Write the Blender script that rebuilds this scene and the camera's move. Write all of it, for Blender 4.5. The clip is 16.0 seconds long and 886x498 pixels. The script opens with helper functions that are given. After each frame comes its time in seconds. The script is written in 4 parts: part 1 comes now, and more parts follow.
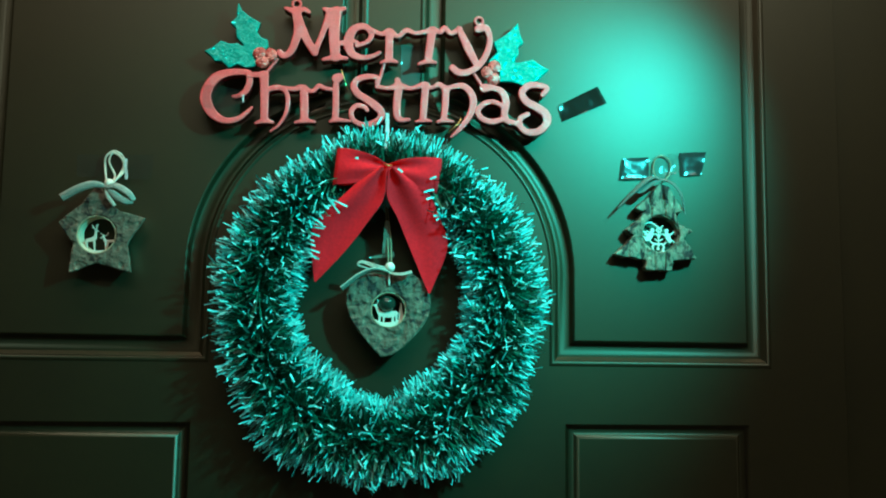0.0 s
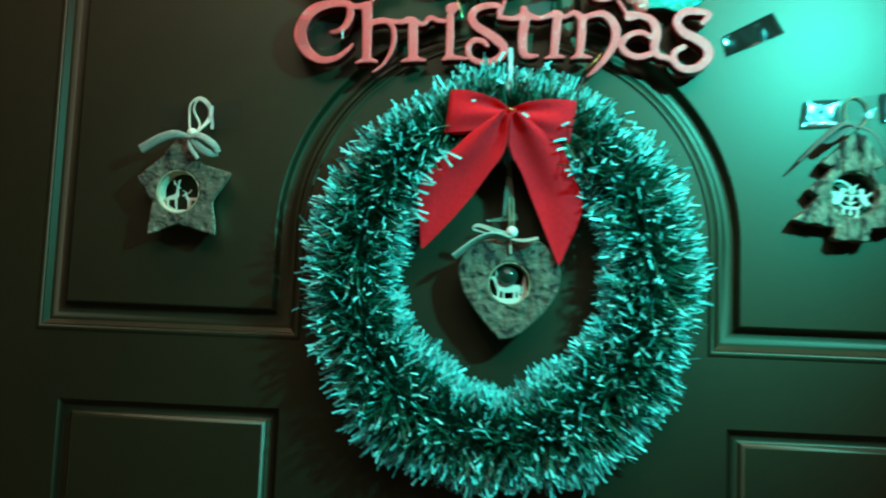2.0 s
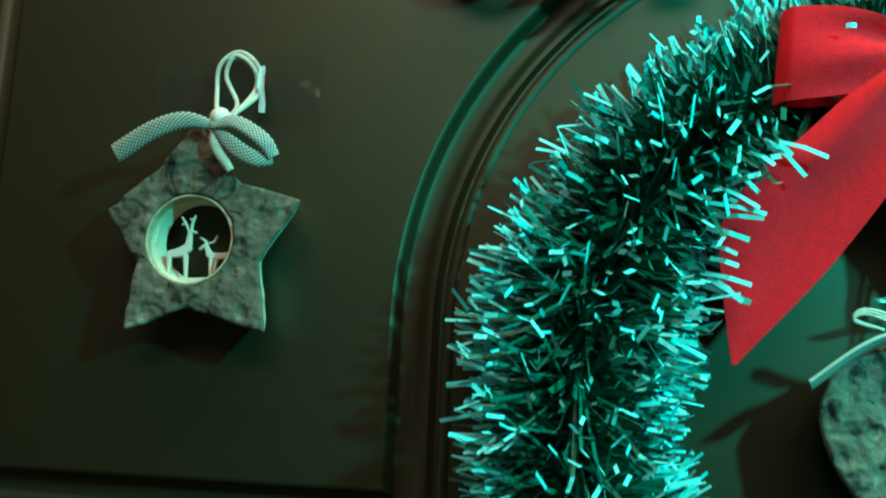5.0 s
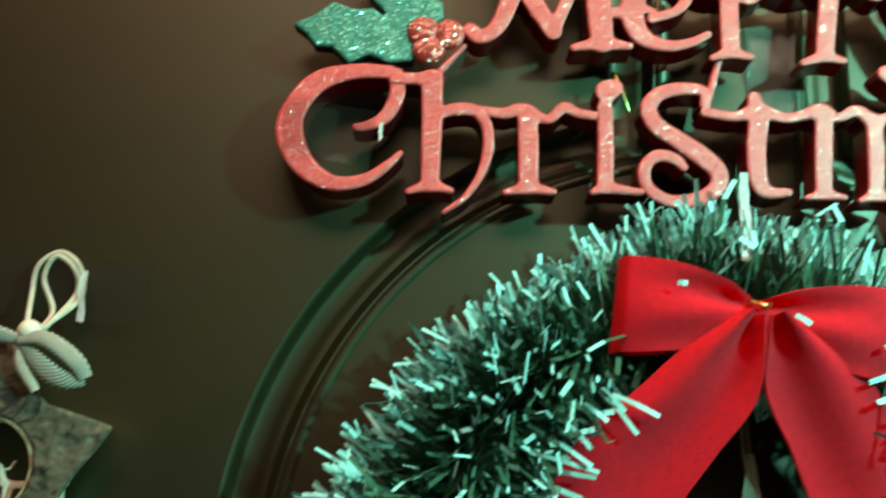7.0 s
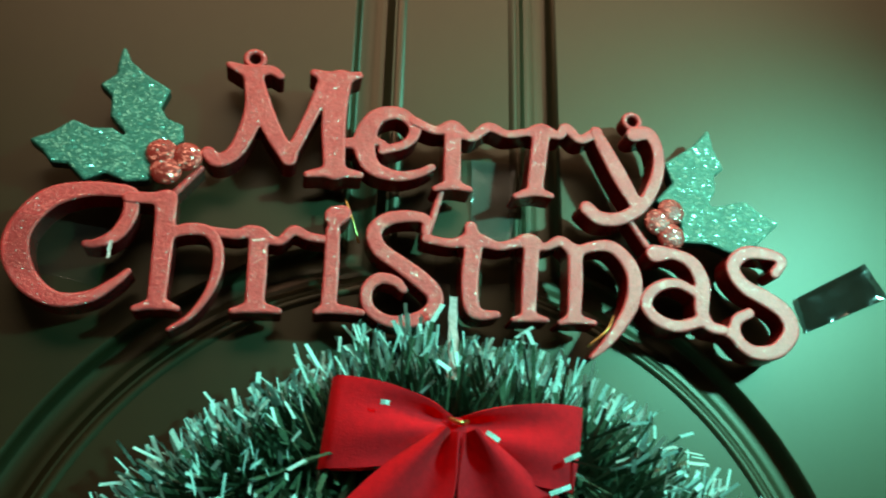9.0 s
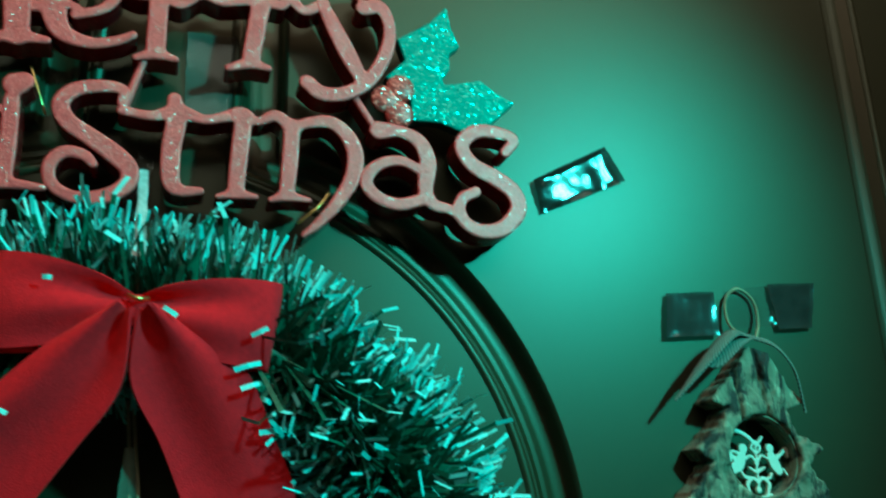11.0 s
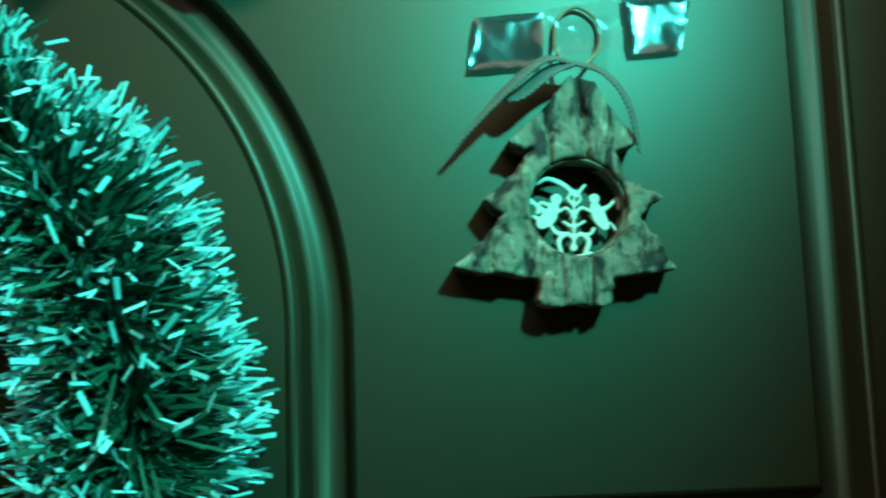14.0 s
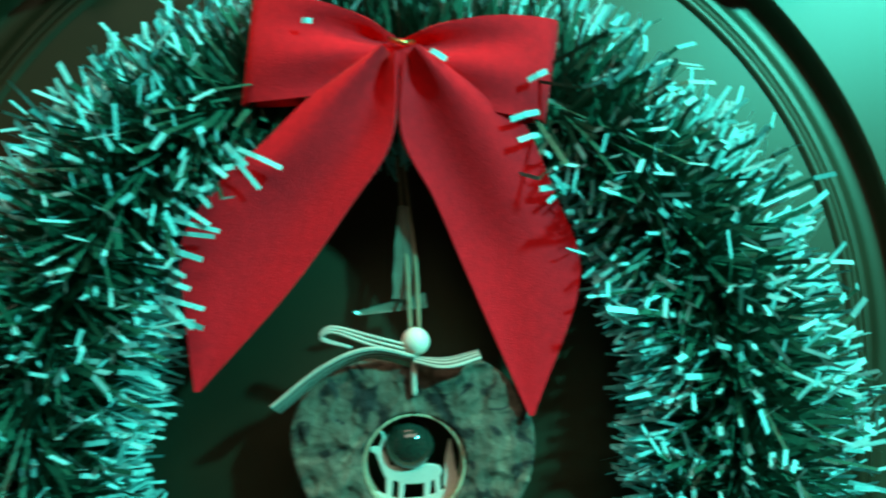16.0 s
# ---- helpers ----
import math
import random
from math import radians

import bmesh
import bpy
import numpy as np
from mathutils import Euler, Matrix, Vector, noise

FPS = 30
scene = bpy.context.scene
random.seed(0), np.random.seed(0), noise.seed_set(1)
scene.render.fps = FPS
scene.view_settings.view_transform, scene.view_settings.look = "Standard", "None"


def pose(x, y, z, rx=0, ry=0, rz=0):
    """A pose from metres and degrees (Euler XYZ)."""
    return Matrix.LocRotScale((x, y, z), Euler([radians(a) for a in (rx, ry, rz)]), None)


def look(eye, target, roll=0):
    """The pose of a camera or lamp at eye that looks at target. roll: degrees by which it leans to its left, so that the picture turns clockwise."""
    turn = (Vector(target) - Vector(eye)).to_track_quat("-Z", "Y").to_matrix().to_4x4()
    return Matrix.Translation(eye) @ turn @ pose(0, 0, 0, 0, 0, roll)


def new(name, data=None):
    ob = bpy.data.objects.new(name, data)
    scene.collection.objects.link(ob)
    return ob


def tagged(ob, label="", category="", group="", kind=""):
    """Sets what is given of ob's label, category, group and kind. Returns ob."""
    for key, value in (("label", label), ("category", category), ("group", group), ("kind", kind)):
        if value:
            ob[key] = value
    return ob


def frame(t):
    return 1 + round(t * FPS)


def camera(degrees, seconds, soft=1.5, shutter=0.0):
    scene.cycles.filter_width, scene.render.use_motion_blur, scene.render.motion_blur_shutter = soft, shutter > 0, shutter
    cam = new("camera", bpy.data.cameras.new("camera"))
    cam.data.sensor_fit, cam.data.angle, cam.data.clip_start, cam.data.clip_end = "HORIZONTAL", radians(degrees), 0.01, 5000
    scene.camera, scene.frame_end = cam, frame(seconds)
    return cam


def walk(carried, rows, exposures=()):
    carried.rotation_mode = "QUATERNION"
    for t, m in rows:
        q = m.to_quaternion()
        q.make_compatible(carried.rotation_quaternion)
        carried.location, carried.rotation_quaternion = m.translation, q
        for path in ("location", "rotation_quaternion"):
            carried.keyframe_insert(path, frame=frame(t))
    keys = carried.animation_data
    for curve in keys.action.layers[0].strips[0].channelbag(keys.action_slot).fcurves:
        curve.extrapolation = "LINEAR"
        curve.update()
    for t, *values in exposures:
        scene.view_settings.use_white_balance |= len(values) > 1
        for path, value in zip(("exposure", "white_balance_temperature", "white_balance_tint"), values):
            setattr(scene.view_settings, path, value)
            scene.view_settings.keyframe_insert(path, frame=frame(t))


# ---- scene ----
cam = camera(53.95, 16.0, soft=2.0, shutter=0.5)
ROWS = [
    (0.0, -0.0165, -0.8419, 1.3143, -5.04, 6.07, -0.80),
    (0.5, 0.0066, -0.8295, 1.3068, -4.44, 6.20, -0.36),
    (1.0, 0.0443, -0.8110, 1.2971, -1.43, 6.07, -1.13),
    (1.5, 0.0417, -0.7760, 1.2945, 2.72, 5.54, -2.46),
    (2.0, -0.0055, -0.7037, 1.3059, 3.44, 5.23, -2.30),
    (2.5, -0.0696, -0.6277, 1.3081, 2.87, 6.07, -2.21),
    (3.0, -0.1274, -0.5545, 1.3153, 1.80, 5.68, -2.46),
    (3.2, -0.1359, -0.5272, 1.3243, 1.14, 5.26, -1.70),
    (5.3, -0.1216, -0.3264, 1.3580, 7.47, 11.11, -2.85),
    (5.5, -0.1195, -0.3254, 1.3606, 7.35, 12.64, -3.08),
    (6.0, -0.1202, -0.3283, 1.3722, 5.06, 14.95, -3.57),
    (6.5, -0.1183, -0.3291, 1.3891, 2.91, 15.31, -3.88),
    (7.0, -0.1119, -0.3315, 1.4086, -1.04, 15.70, -3.27),
    (7.5, -0.1075, -0.3413, 1.4209, -4.98, 17.47, -2.27),
    (8.0, -0.0909, -0.3458, 1.4226, -6.30, 20.82, -2.15),
    (8.5, -0.0784, -0.3532, 1.4237, -8.91, 21.34, -1.86),
    (9.0, -0.0658, -0.3599, 1.4201, -10.74, 21.18, -1.19),
    (9.5, -0.0411, -0.3640, 1.4187, -12.08, 20.22, -0.62),
    (9.7, -0.0312, -0.3662, 1.4197, -14.00, 19.49, -0.01),
    (11.8, 0.0771, -0.3420, 1.3910, -17.68, 13.48, 1.35),
    (12.0, 0.1042, -0.3403, 1.3934, -16.54, 10.89, 1.11),
    (12.5, 0.1679, -0.3365, 1.3826, -14.76, 10.28, 1.70),
    (13.0, 0.2020, -0.3333, 1.3726, -12.95, 10.37, 2.61),
    (13.5, 0.2099, -0.3237, 1.3693, -8.68, 9.09, 2.46),
    (14.0, 0.1966, -0.3249, 1.3727, -4.15, 6.51, 1.75),
    (14.5, 0.1423, -0.3084, 1.3701, -4.83, 7.10, 2.28),
    (15.0, 0.0974, -0.2993, 1.3622, -3.10, 8.94, 2.17),
    (15.5, 0.0423, -0.2978, 1.3756, -3.29, 6.79, 1.27),
    (16.0, -0.0024, -0.3083, 1.3965, -3.23, 3.35, 0.46),
]
EXPOSURES = [(0.0, 0.35, 6400, 4), (0.5, 0.4, 6400, 4), (1.0, 0.4, 7500, 26), (1.5, 0.35, 7700, 30), (2.0, 0.4, 6600, 8), (2.5, 0.4, 6500, 8), (3.0, 0.5, 6700, 8), (5.5, 0.55, 6300, -6), (6.0, 0.55, 6200, -16), (6.5, 0.5, 6300, -4), (7.0, 0.45, 9200, 36), (7.5, 0.45, 6500, -2), (8.0, 0.35, 6000, 0), (8.5, 0.3, 6300, -2), (9.0, -0.1, 9000, 32), (9.5, -0.3, 7000, 16), (12.0, -0.6, 6500, -2), (12.5, -0.5, 6500, -2), (13.0, -0.4, 6500, -2), (13.5, -0.2, 6600, 0), (14.0, 0.0, 7100, 4), (14.5, 0.1, 7400, 6), (15.0, 0.1, 7300, 10), (15.5, 0.1, 9600, 44), (16.0, 0.2, 7000, 10)]
walk(cam, [(t, pose(x, y, z, 90 + pitch, roll, yaw)) for t, x, y, z, yaw, pitch, roll in ROWS], EXPOSURES)

# ---- light: a teal spot close to the door, above and to the right, and two added fills, warm over the door and pale farther out ----
world = bpy.data.worlds.new("world")
world.use_nodes = True
world.node_tree.nodes["Background"].inputs[0].default_value = (0.02, 0.02, 0.02, 1)
scene.world = world


def lamp(name, kind, energy, colour, m, size):
    data = bpy.data.lights.new(name, kind)
    data.energy, data.color = energy, colour
    if kind == "SPOT":
        data.shadow_soft_size = size
    else:
        data.shape, data.size, data.size_y = "RECTANGLE", size[0], size[1]
    ob = new(name, data)
    ob.matrix_world = m
    return ob


LAMP = (0.44, -0.50, 1.73)
teal = lamp("teal_lamp", "SPOT", 34.0, (0.05, 0.95, 0.90), look(LAMP, (0.08, 0.0, 1.445)), 0.022)
teal.data.spot_size, teal.data.spot_blend = radians(59), 0.85
# added warm fill, no known source: brings out the reds from above the door
lamp("warm_fill_light", "AREA", 7.5, (1.0, 0.70, 0.58), look((0.0, -0.42, 2.52), (0, -0.02, 1.40)), (1.5, 0.3))
# added broad fill, placed high so the door doesn't mirror it into view
lamp("pale_fill_light", "AREA", 10.5, (1.0, 1.0, 0.86), look((0.18, -1.15, 2.52), (0, 0, 1.38)), (1.6, 0.6))

# ---- materials ----


def material(name, colour, rough=0.5, metal=0.0, spec=0.5, vary=0.25, scale=30.0, bump=0.0, bump_scale=200.0, sheen=0.0, coat=0.0):
    """A Principled surface with colour variation at two scales, uneven gloss and fine relief."""
    mat = bpy.data.materials.new(name)
    mat.use_nodes = True
    nt = mat.node_tree
    b = nt.nodes["Principled BSDF"]
    tc = nt.nodes.new("ShaderNodeTexCoord")
    n1, n2 = nt.nodes.new("ShaderNodeTexNoise"), nt.nodes.new("ShaderNodeTexNoise")
    n1.inputs["Scale"].default_value, n2.inputs["Scale"].default_value = scale, scale * 9
    n1.inputs["Detail"].default_value, n2.inputs["Detail"].default_value = 5, 3
    add = nt.nodes.new("ShaderNodeMath")
    add.operation = "ADD"
    ramp = nt.nodes.new("ShaderNodeValToRGB")
    lo, hi = [c * (1 - vary) for c in colour], [min(1, c * (1 + vary)) for c in colour]
    ramp.color_ramp.elements[0].color, ramp.color_ramp.elements[1].color = (*lo, 1), (*hi, 1)
    for n in (n1, n2):
        nt.links.new(tc.outputs["Object"], n.inputs["Vector"])
    nt.links.new(n1.outputs[0], add.inputs[0])
    nt.links.new(n2.outputs[0], add.inputs[1])
    rng = nt.nodes.new("ShaderNodeMapRange")
    rng.inputs[1].default_value, rng.inputs[2].default_value = 0.7, 1.3
    nt.links.new(add.outputs[0], rng.inputs[0])
    ramp.color_ramp.elements[0].position, ramp.color_ramp.elements[1].position = 0.0, 1.0
    nt.links.new(rng.outputs[0], ramp.inputs[0])
    nt.links.new(ramp.outputs[0], b.inputs["Base Color"])
    r = nt.nodes.new("ShaderNodeMapRange")
    r.inputs[3].default_value, r.inputs[4].default_value = max(0.02, rough - 0.05), min(1, rough + 0.05)
    nt.links.new(n1.outputs[0], r.inputs[0])
    nt.links.new(r.outputs[0], b.inputs["Roughness"])
    b.inputs["Metallic"].default_value = metal
    b.inputs["Specular IOR Level"].default_value = spec
    b.inputs["Sheen Weight"].default_value = sheen
    b.inputs["Coat Weight"].default_value = coat
    if bump:
        n3 = nt.nodes.new("ShaderNodeTexNoise")
        n3.inputs["Scale"].default_value, n3.inputs["Detail"].default_value = bump_scale, 4
        bp = nt.nodes.new("ShaderNodeBump")
        bp.inputs["Strength"].default_value, bp.inputs["Distance"].default_value = bump, 0.001
        nt.links.new(tc.outputs["Object"], n3.inputs["Vector"])
        nt.links.new(n3.outputs[0], bp.inputs["Height"])
        nt.links.new(bp.outputs[0], b.inputs["Normal"])
    return mat


def glitter(name, colour, rough, cell, share, flake):
    """Coloured plastic with small mirror flakes, each tilted its own way."""
    mat = material(name, colour, rough, vary=0.18, scale=60, bump=0.25, bump_scale=900)
    nt = mat.node_tree
    b, out = nt.nodes["Principled BSDF"], nt.nodes["Material Output"]
    tc = nt.nodes.new("ShaderNodeTexCoord")
    mp = nt.nodes.new("ShaderNodeMapping")
    mp.inputs["Scale"].default_value = (0.55, 1, 1)
    vor = nt.nodes.new("ShaderNodeTexVoronoi")
    vor.inputs["Scale"].default_value = cell
    nt.links.new(tc.outputs["Object"], mp.inputs[0])
    nt.links.new(mp.outputs[0], vor.inputs["Vector"])
    geo = nt.nodes.new("ShaderNodeNewGeometry")
    mad = nt.nodes.new("ShaderNodeVectorMath")
    mad.operation = "MULTIPLY_ADD"
    mad.inputs[1].default_value = (1.3, 1.3, 1.3)
    mad.inputs[2].default_value = (-0.65, -0.65, -0.65)
    nt.links.new(vor.outputs["Color"], mad.inputs[0])
    addv = nt.nodes.new("ShaderNodeVectorMath")
    nt.links.new(mad.outputs[0], addv.inputs[0])
    nt.links.new(geo.outputs["Normal"], addv.inputs[1])
    nor = nt.nodes.new("ShaderNodeVectorMath")
    nor.operation = "NORMALIZE"
    nt.links.new(addv.outputs[0], nor.inputs[0])
    gl = nt.nodes.new("ShaderNodeBsdfGlossy")
    gl.inputs["Color"].default_value, gl.inputs["Roughness"].default_value = (*flake, 1), 0.22
    nt.links.new(nor.outputs[0], gl.inputs["Normal"])
    mix = nt.nodes.new("ShaderNodeMixShader")
    mix.inputs[0].default_value = share
    nt.links.new(b.outputs[0], mix.inputs[1])
    nt.links.new(gl.outputs[0], mix.inputs[2])
    nt.links.new(mix.outputs[0], out.inputs[0])
    return mat


def film(name, tint, rough, clear, scale, crease=0.1):
    """Clear adhesive film: see-through with a smooth, wrinkled gloss."""
    mat = material(name, tint, rough, vary=0.3, scale=80, bump=crease, bump_scale=scale)
    nt = mat.node_tree
    b, out = nt.nodes["Principled BSDF"], nt.nodes["Material Output"]
    tr = nt.nodes.new("ShaderNodeBsdfTransparent")
    mix = nt.nodes.new("ShaderNodeMixShader")
    mix.inputs[0].default_value = clear
    nt.links.new(b.outputs[0], mix.inputs[1])
    nt.links.new(tr.outputs[0], mix.inputs[2])
    nt.links.new(mix.outputs[0], out.inputs[0])
    return mat


def gingham(name, light, dark, cell):
    """Woven check ribbon, by its own length and width."""
    mat = material(name, light, 0.85, vary=0.1, scale=200, bump=0.4, bump_scale=2500)
    nt = mat.node_tree
    b = nt.nodes["Principled BSDF"]
    uv = nt.nodes.new("ShaderNodeUVMap")
    ch = nt.nodes.new("ShaderNodeTexChecker")
    ch.inputs["Scale"].default_value = cell
    ch.inputs["Color1"].default_value, ch.inputs["Color2"].default_value = (*light, 1), (*dark, 1)
    nt.links.new(uv.outputs[0], ch.inputs[0])
    nt.links.new(ch.outputs[0], b.inputs["Base Color"])
    return mat


DOOR = material("dark_brown_door_paint", (0.0060, 0.0050, 0.0022), 0.55, vary=0.35, scale=9, bump=0.025, bump_scale=420, spec=0.52, coat=0.70)
DOOR.node_tree.nodes["Principled BSDF"].inputs["Coat Roughness"].default_value = 0.42
DOOR.node_tree.nodes["Principled BSDF"].inputs["Coat Tint"].default_value = (0.75, 0.72, 0.14, 1)
WALL = material("plain_wall_paint", (0.36, 0.38, 0.32), 0.8, vary=0.08, scale=3)
FLOOR = material("floor_tile", (0.25, 0.22, 0.19), 0.5, vary=0.15, scale=4)
SIGN_FACE = glitter("red_glitter_face", (0.92, 0.068, 0.075), 0.42, 4200, 0.11, (1.0, 0.66, 0.60))
SIGN_SIDE = material("dark_red_gloss_plastic", (0.20, 0.007, 0.008), 0.20, vary=0.3, scale=90, bump=0.1, bump_scale=500)
HOLLY = glitter("green_glitter", (0.005, 0.26, 0.21), 0.6, 1700, 0.13, (0.20, 1.0, 0.85))
HOLLY.node_tree.nodes["Principled BSDF"].inputs["Specular IOR Level"].default_value = 0.1
HOLLY_SIDE = material("dark_green_edge", (0.01, 0.035, 0.025), 0.4)
BERRY = glitter("red_glitter_berry", (0.55, 0.030, 0.026), 0.4, 1500, 0.22, (1.0, 0.60, 0.52))
FELT = material("red_felt", (0.86, 0.010, 0.018), 0.95, vary=0.12, scale=40, bump=0.3, bump_scale=1800, sheen=0.03, spec=0.15)
GOLD = material("gold_wire", (0.75, 0.55, 0.2), 0.3, metal=1.0)
FOIL = material("dark_green_foil", (0.007, 0.100, 0.060), 0.42, vary=0.4, scale=60, spec=0.35)
TIP = material("frosted_tip_foil", (0.14, 0.66, 0.64), 0.45, vary=0.2, scale=120)


def striped(name, light, dark, bands):
    """Ribbon with stripes along its length."""
    mat = material(name, light, 0.85, vary=0.1, scale=200, bump=0.4, bump_scale=2500)
    nt = mat.node_tree
    uv, sep, mu, fr, ra = (nt.nodes.new("ShaderNode" + k) for k in ("UVMap", "SeparateXYZ", "Math", "Math", "ValToRGB"))
    mu.operation, mu.inputs[1].default_value, fr.operation = "MULTIPLY", bands, "FRACT"
    ra.color_ramp.elements[0].position, ra.color_ramp.elements[1].position = 0.5, 0.62
    ra.color_ramp.elements[0].color, ra.color_ramp.elements[1].color = (*light, 1), (*dark, 1)
    nt.links.new(uv.outputs[0], sep.inputs[0])
    nt.links.new(sep.outputs[1], mu.inputs[0])
    nt.links.new(mu.outputs[0], fr.inputs[0])
    nt.links.new(fr.outputs[0], ra.inputs[0])
    nt.links.new(ra.outputs[0], nt.nodes["Principled BSDF"].inputs["Base Color"])
    return mat


def bark(name, stretch, dark, worn, cracks, pale=1.0):
    """Weathered bark: dark hollows, grey-brown skin and paler peeled patches."""
    mat = material(name, (0.17, 0.155, 0.11), 0.8, vary=0.5, scale=40, bump=1.0, bump_scale=260)
    nt = mat.node_tree
    b = nt.nodes["Principled BSDF"]
    tc, mp = nt.nodes.new("ShaderNodeTexCoord"), nt.nodes.new("ShaderNodeMapping")
    mp.inputs["Scale"].default_value = (1, 1, 1 / stretch)
    nz, cr = nt.nodes.new("ShaderNodeTexNoise"), nt.nodes.new("ShaderNodeValToRGB")
    nz.inputs["Scale"].default_value, nz.inputs["Detail"].default_value, nz.inputs["Distortion"].default_value = 78, 9, 1.4
    e = cr.color_ramp.elements
    e[0].position, e[0].color = dark, (0.010, 0.009, 0.006, 1)
    e[1].position, e[1].color = 0.78, (0.30, 0.275, 0.20, 1)
    for at, col in ((dark + 0.05, (0.070, 0.062, 0.042, 1)), (dark + 0.09, (0.115, 0.105, 0.072, 1)), (worn, (0.122, 0.113, 0.076, 1)), (worn + 0.03, (0.165, 0.155, 0.105, 1))):
        e.new(at).color = col
    nt.links.new(tc.outputs["Object"], mp.inputs[0])
    nt.links.new(mp.outputs[0], nz.inputs["Vector"])
    nt.links.new(nz.outputs[0], cr.inputs[0])
    mp2, nz2, thin = nt.nodes.new("ShaderNodeMapping"), nt.nodes.new("ShaderNodeTexNoise"), nt.nodes.new("ShaderNodeValToRGB")
    mp2.inputs["Scale"].default_value = (1, 1, 0.32 / stretch)
    nz2.inputs["Scale"].default_value, nz2.inputs["Detail"].default_value, nz2.inputs["Distortion"].default_value = 95 * stretch, 5, 0.8
    g = thin.color_ramp.elements
    g[0].position, g[0].color, g[1].position, g[1].color = 0.455, (1, 1, 1, 1), 0.515, (1, 1, 1, 1)
    g.new(0.485).color = (0.10, 0.10, 0.10, 1)
    mul = nt.nodes.new("ShaderNodeMix")
    mul.data_type, mul.blend_type = "RGBA", "MULTIPLY"
    mul.inputs[0].default_value = cracks
    for el in e:
        el.color = [min(1, c * pale) for c in el.color[:3]] + [1]
    nt.links.new(tc.outputs["Object"], mp2.inputs[0])
    nt.links.new(mp2.outputs[0], nz2.inputs["Vector"])
    nt.links.new(nz2.outputs[0], thin.inputs[0])
    nt.links.new(cr.outputs[0], mul.inputs[6])
    nt.links.new(thin.outputs[0], mul.inputs[7])
    nt.links.new(mul.outputs[2], b.inputs["Base Color"])
    return mat


BARK = bark("grey_bark", 1.0, 0.36, 0.58, 0.25, 0.85)
SPLIT_BARK = bark("split_grey_bark", 1.7, 0.40, 0.60, 0.9, 1.4)
CUT = material("pale_cut_wood", (0.62, 0.55, 0.40), 0.7, vary=0.15, scale=90, bump=0.2, bump_scale=400)
CARD = material("white_cut_card", (0.60, 0.58, 0.50), 0.6, vary=0.06, scale=90)
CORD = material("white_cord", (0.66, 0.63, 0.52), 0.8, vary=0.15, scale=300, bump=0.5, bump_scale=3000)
GLASSY = material("dark_green_gloss", (0.01, 0.035, 0.025), 0.12, vary=0.3, scale=90, coat=0.5)
BEAD = material("cream_bead", (0.82, 0.78, 0.66), 0.35, vary=0.05, scale=90)
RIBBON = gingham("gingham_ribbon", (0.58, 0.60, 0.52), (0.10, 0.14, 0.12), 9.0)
# same gingham, darkened: the shade on the tree's downturned ribbon is in the colour
SHADED_RIBBON = gingham("shaded_gingham_ribbon", (0.16, 0.17, 0.14), (0.04, 0.055, 0.045), 9.0)
STRIPED = striped("striped_ribbon", (0.50, 0.54, 0.45), (0.06, 0.08, 0.06), 4.0)
PLAIN_RIBBON = material("pale_ribbon", (0.50, 0.52, 0.44), 0.8, vary=0.2, scale=150, bump=0.4, bump_scale=1500)
TAPE = film("glossy_tape", (0.016, 0.013, 0.010), 0.07, 0.32, 45)
# clear tape catching the lamp: the glint is a whitish base colour
GLINT_TAPE = film("glint_white_tape", (0.75, 0.80, 0.78), 0.20, 0.35, 160, 0.5)
PALE = film("pale_clear_tape", (0.14, 0.15, 0.13), 0.14, 0.68, 90, 0.25)
# pale cord where little light falls: its dimness is put into the colour
DIM_CORD = material("dimmed_thin_cord", (0.26, 0.23, 0.14), 0.8, vary=0.2, scale=300, bump=0.5, bump_scale=3000)
MILKY = film("milky_tape", (0.16, 0.20, 0.15), 0.22, 0.45, 90, 0.3)
CREASED = film("creased_tape", (0.03, 0.03, 0.028), 0.14, 0.36, 110, 0.10)
# sawn wood toned below the pale cut, for the shade inside the holes
RIM_WOOD = material("shaded_sawn_wood", (0.42, 0.37, 0.24), 0.8, vary=0.35, scale=70, bump=0.5, bump_scale=300)
CLEAR = film("clear_tape", (0.03, 0.03, 0.03), 0.07, 0.90, 110, 0.25)

# ---- mesh helpers ----


def mesh_object(name, verts, faces, mats, parent=None, label="", slots=None, smooth=None):
    me = bpy.data.meshes.new(name)
    me.from_pydata(verts, [], faces)
    for m in mats:
        me.materials.append(m)
    if slots is not None:
        me.polygons.foreach_set("material_index", slots)
    if smooth is not None:
        me.polygons.foreach_set("use_smooth", smooth)
    me.update()
    ob = new(name, me)
    ob.parent = parent
    if label:
        ob["label"] = label
    return ob


def part(name, bm, mat, parent, label=""):
    me = bpy.data.meshes.new(name)
    bm.to_mesh(me)
    bm.free()
    me.materials.append(mat)
    ob = new(name, me)
    ob.parent = parent
    if label:
        ob["label"] = label
    return ob


def box(bm, x0, x1, y0, y1, z0, z1, bevel=0.0):
    g = bmesh.ops.create_cube(bm, size=1)
    bmesh.ops.transform(bm, matrix=Matrix.LocRotScale(((x0 + x1) / 2, (y0 + y1) / 2, (z0 + z1) / 2), None, (x1 - x0, y1 - y0, z1 - z0)), verts=g["verts"])
    if bevel:
        es = list({e for v in g["verts"] for e in v.link_edges})
        bmesh.ops.bevel(bm, geom=es, offset=bevel, segments=2, affect="EDGES")
    return bm


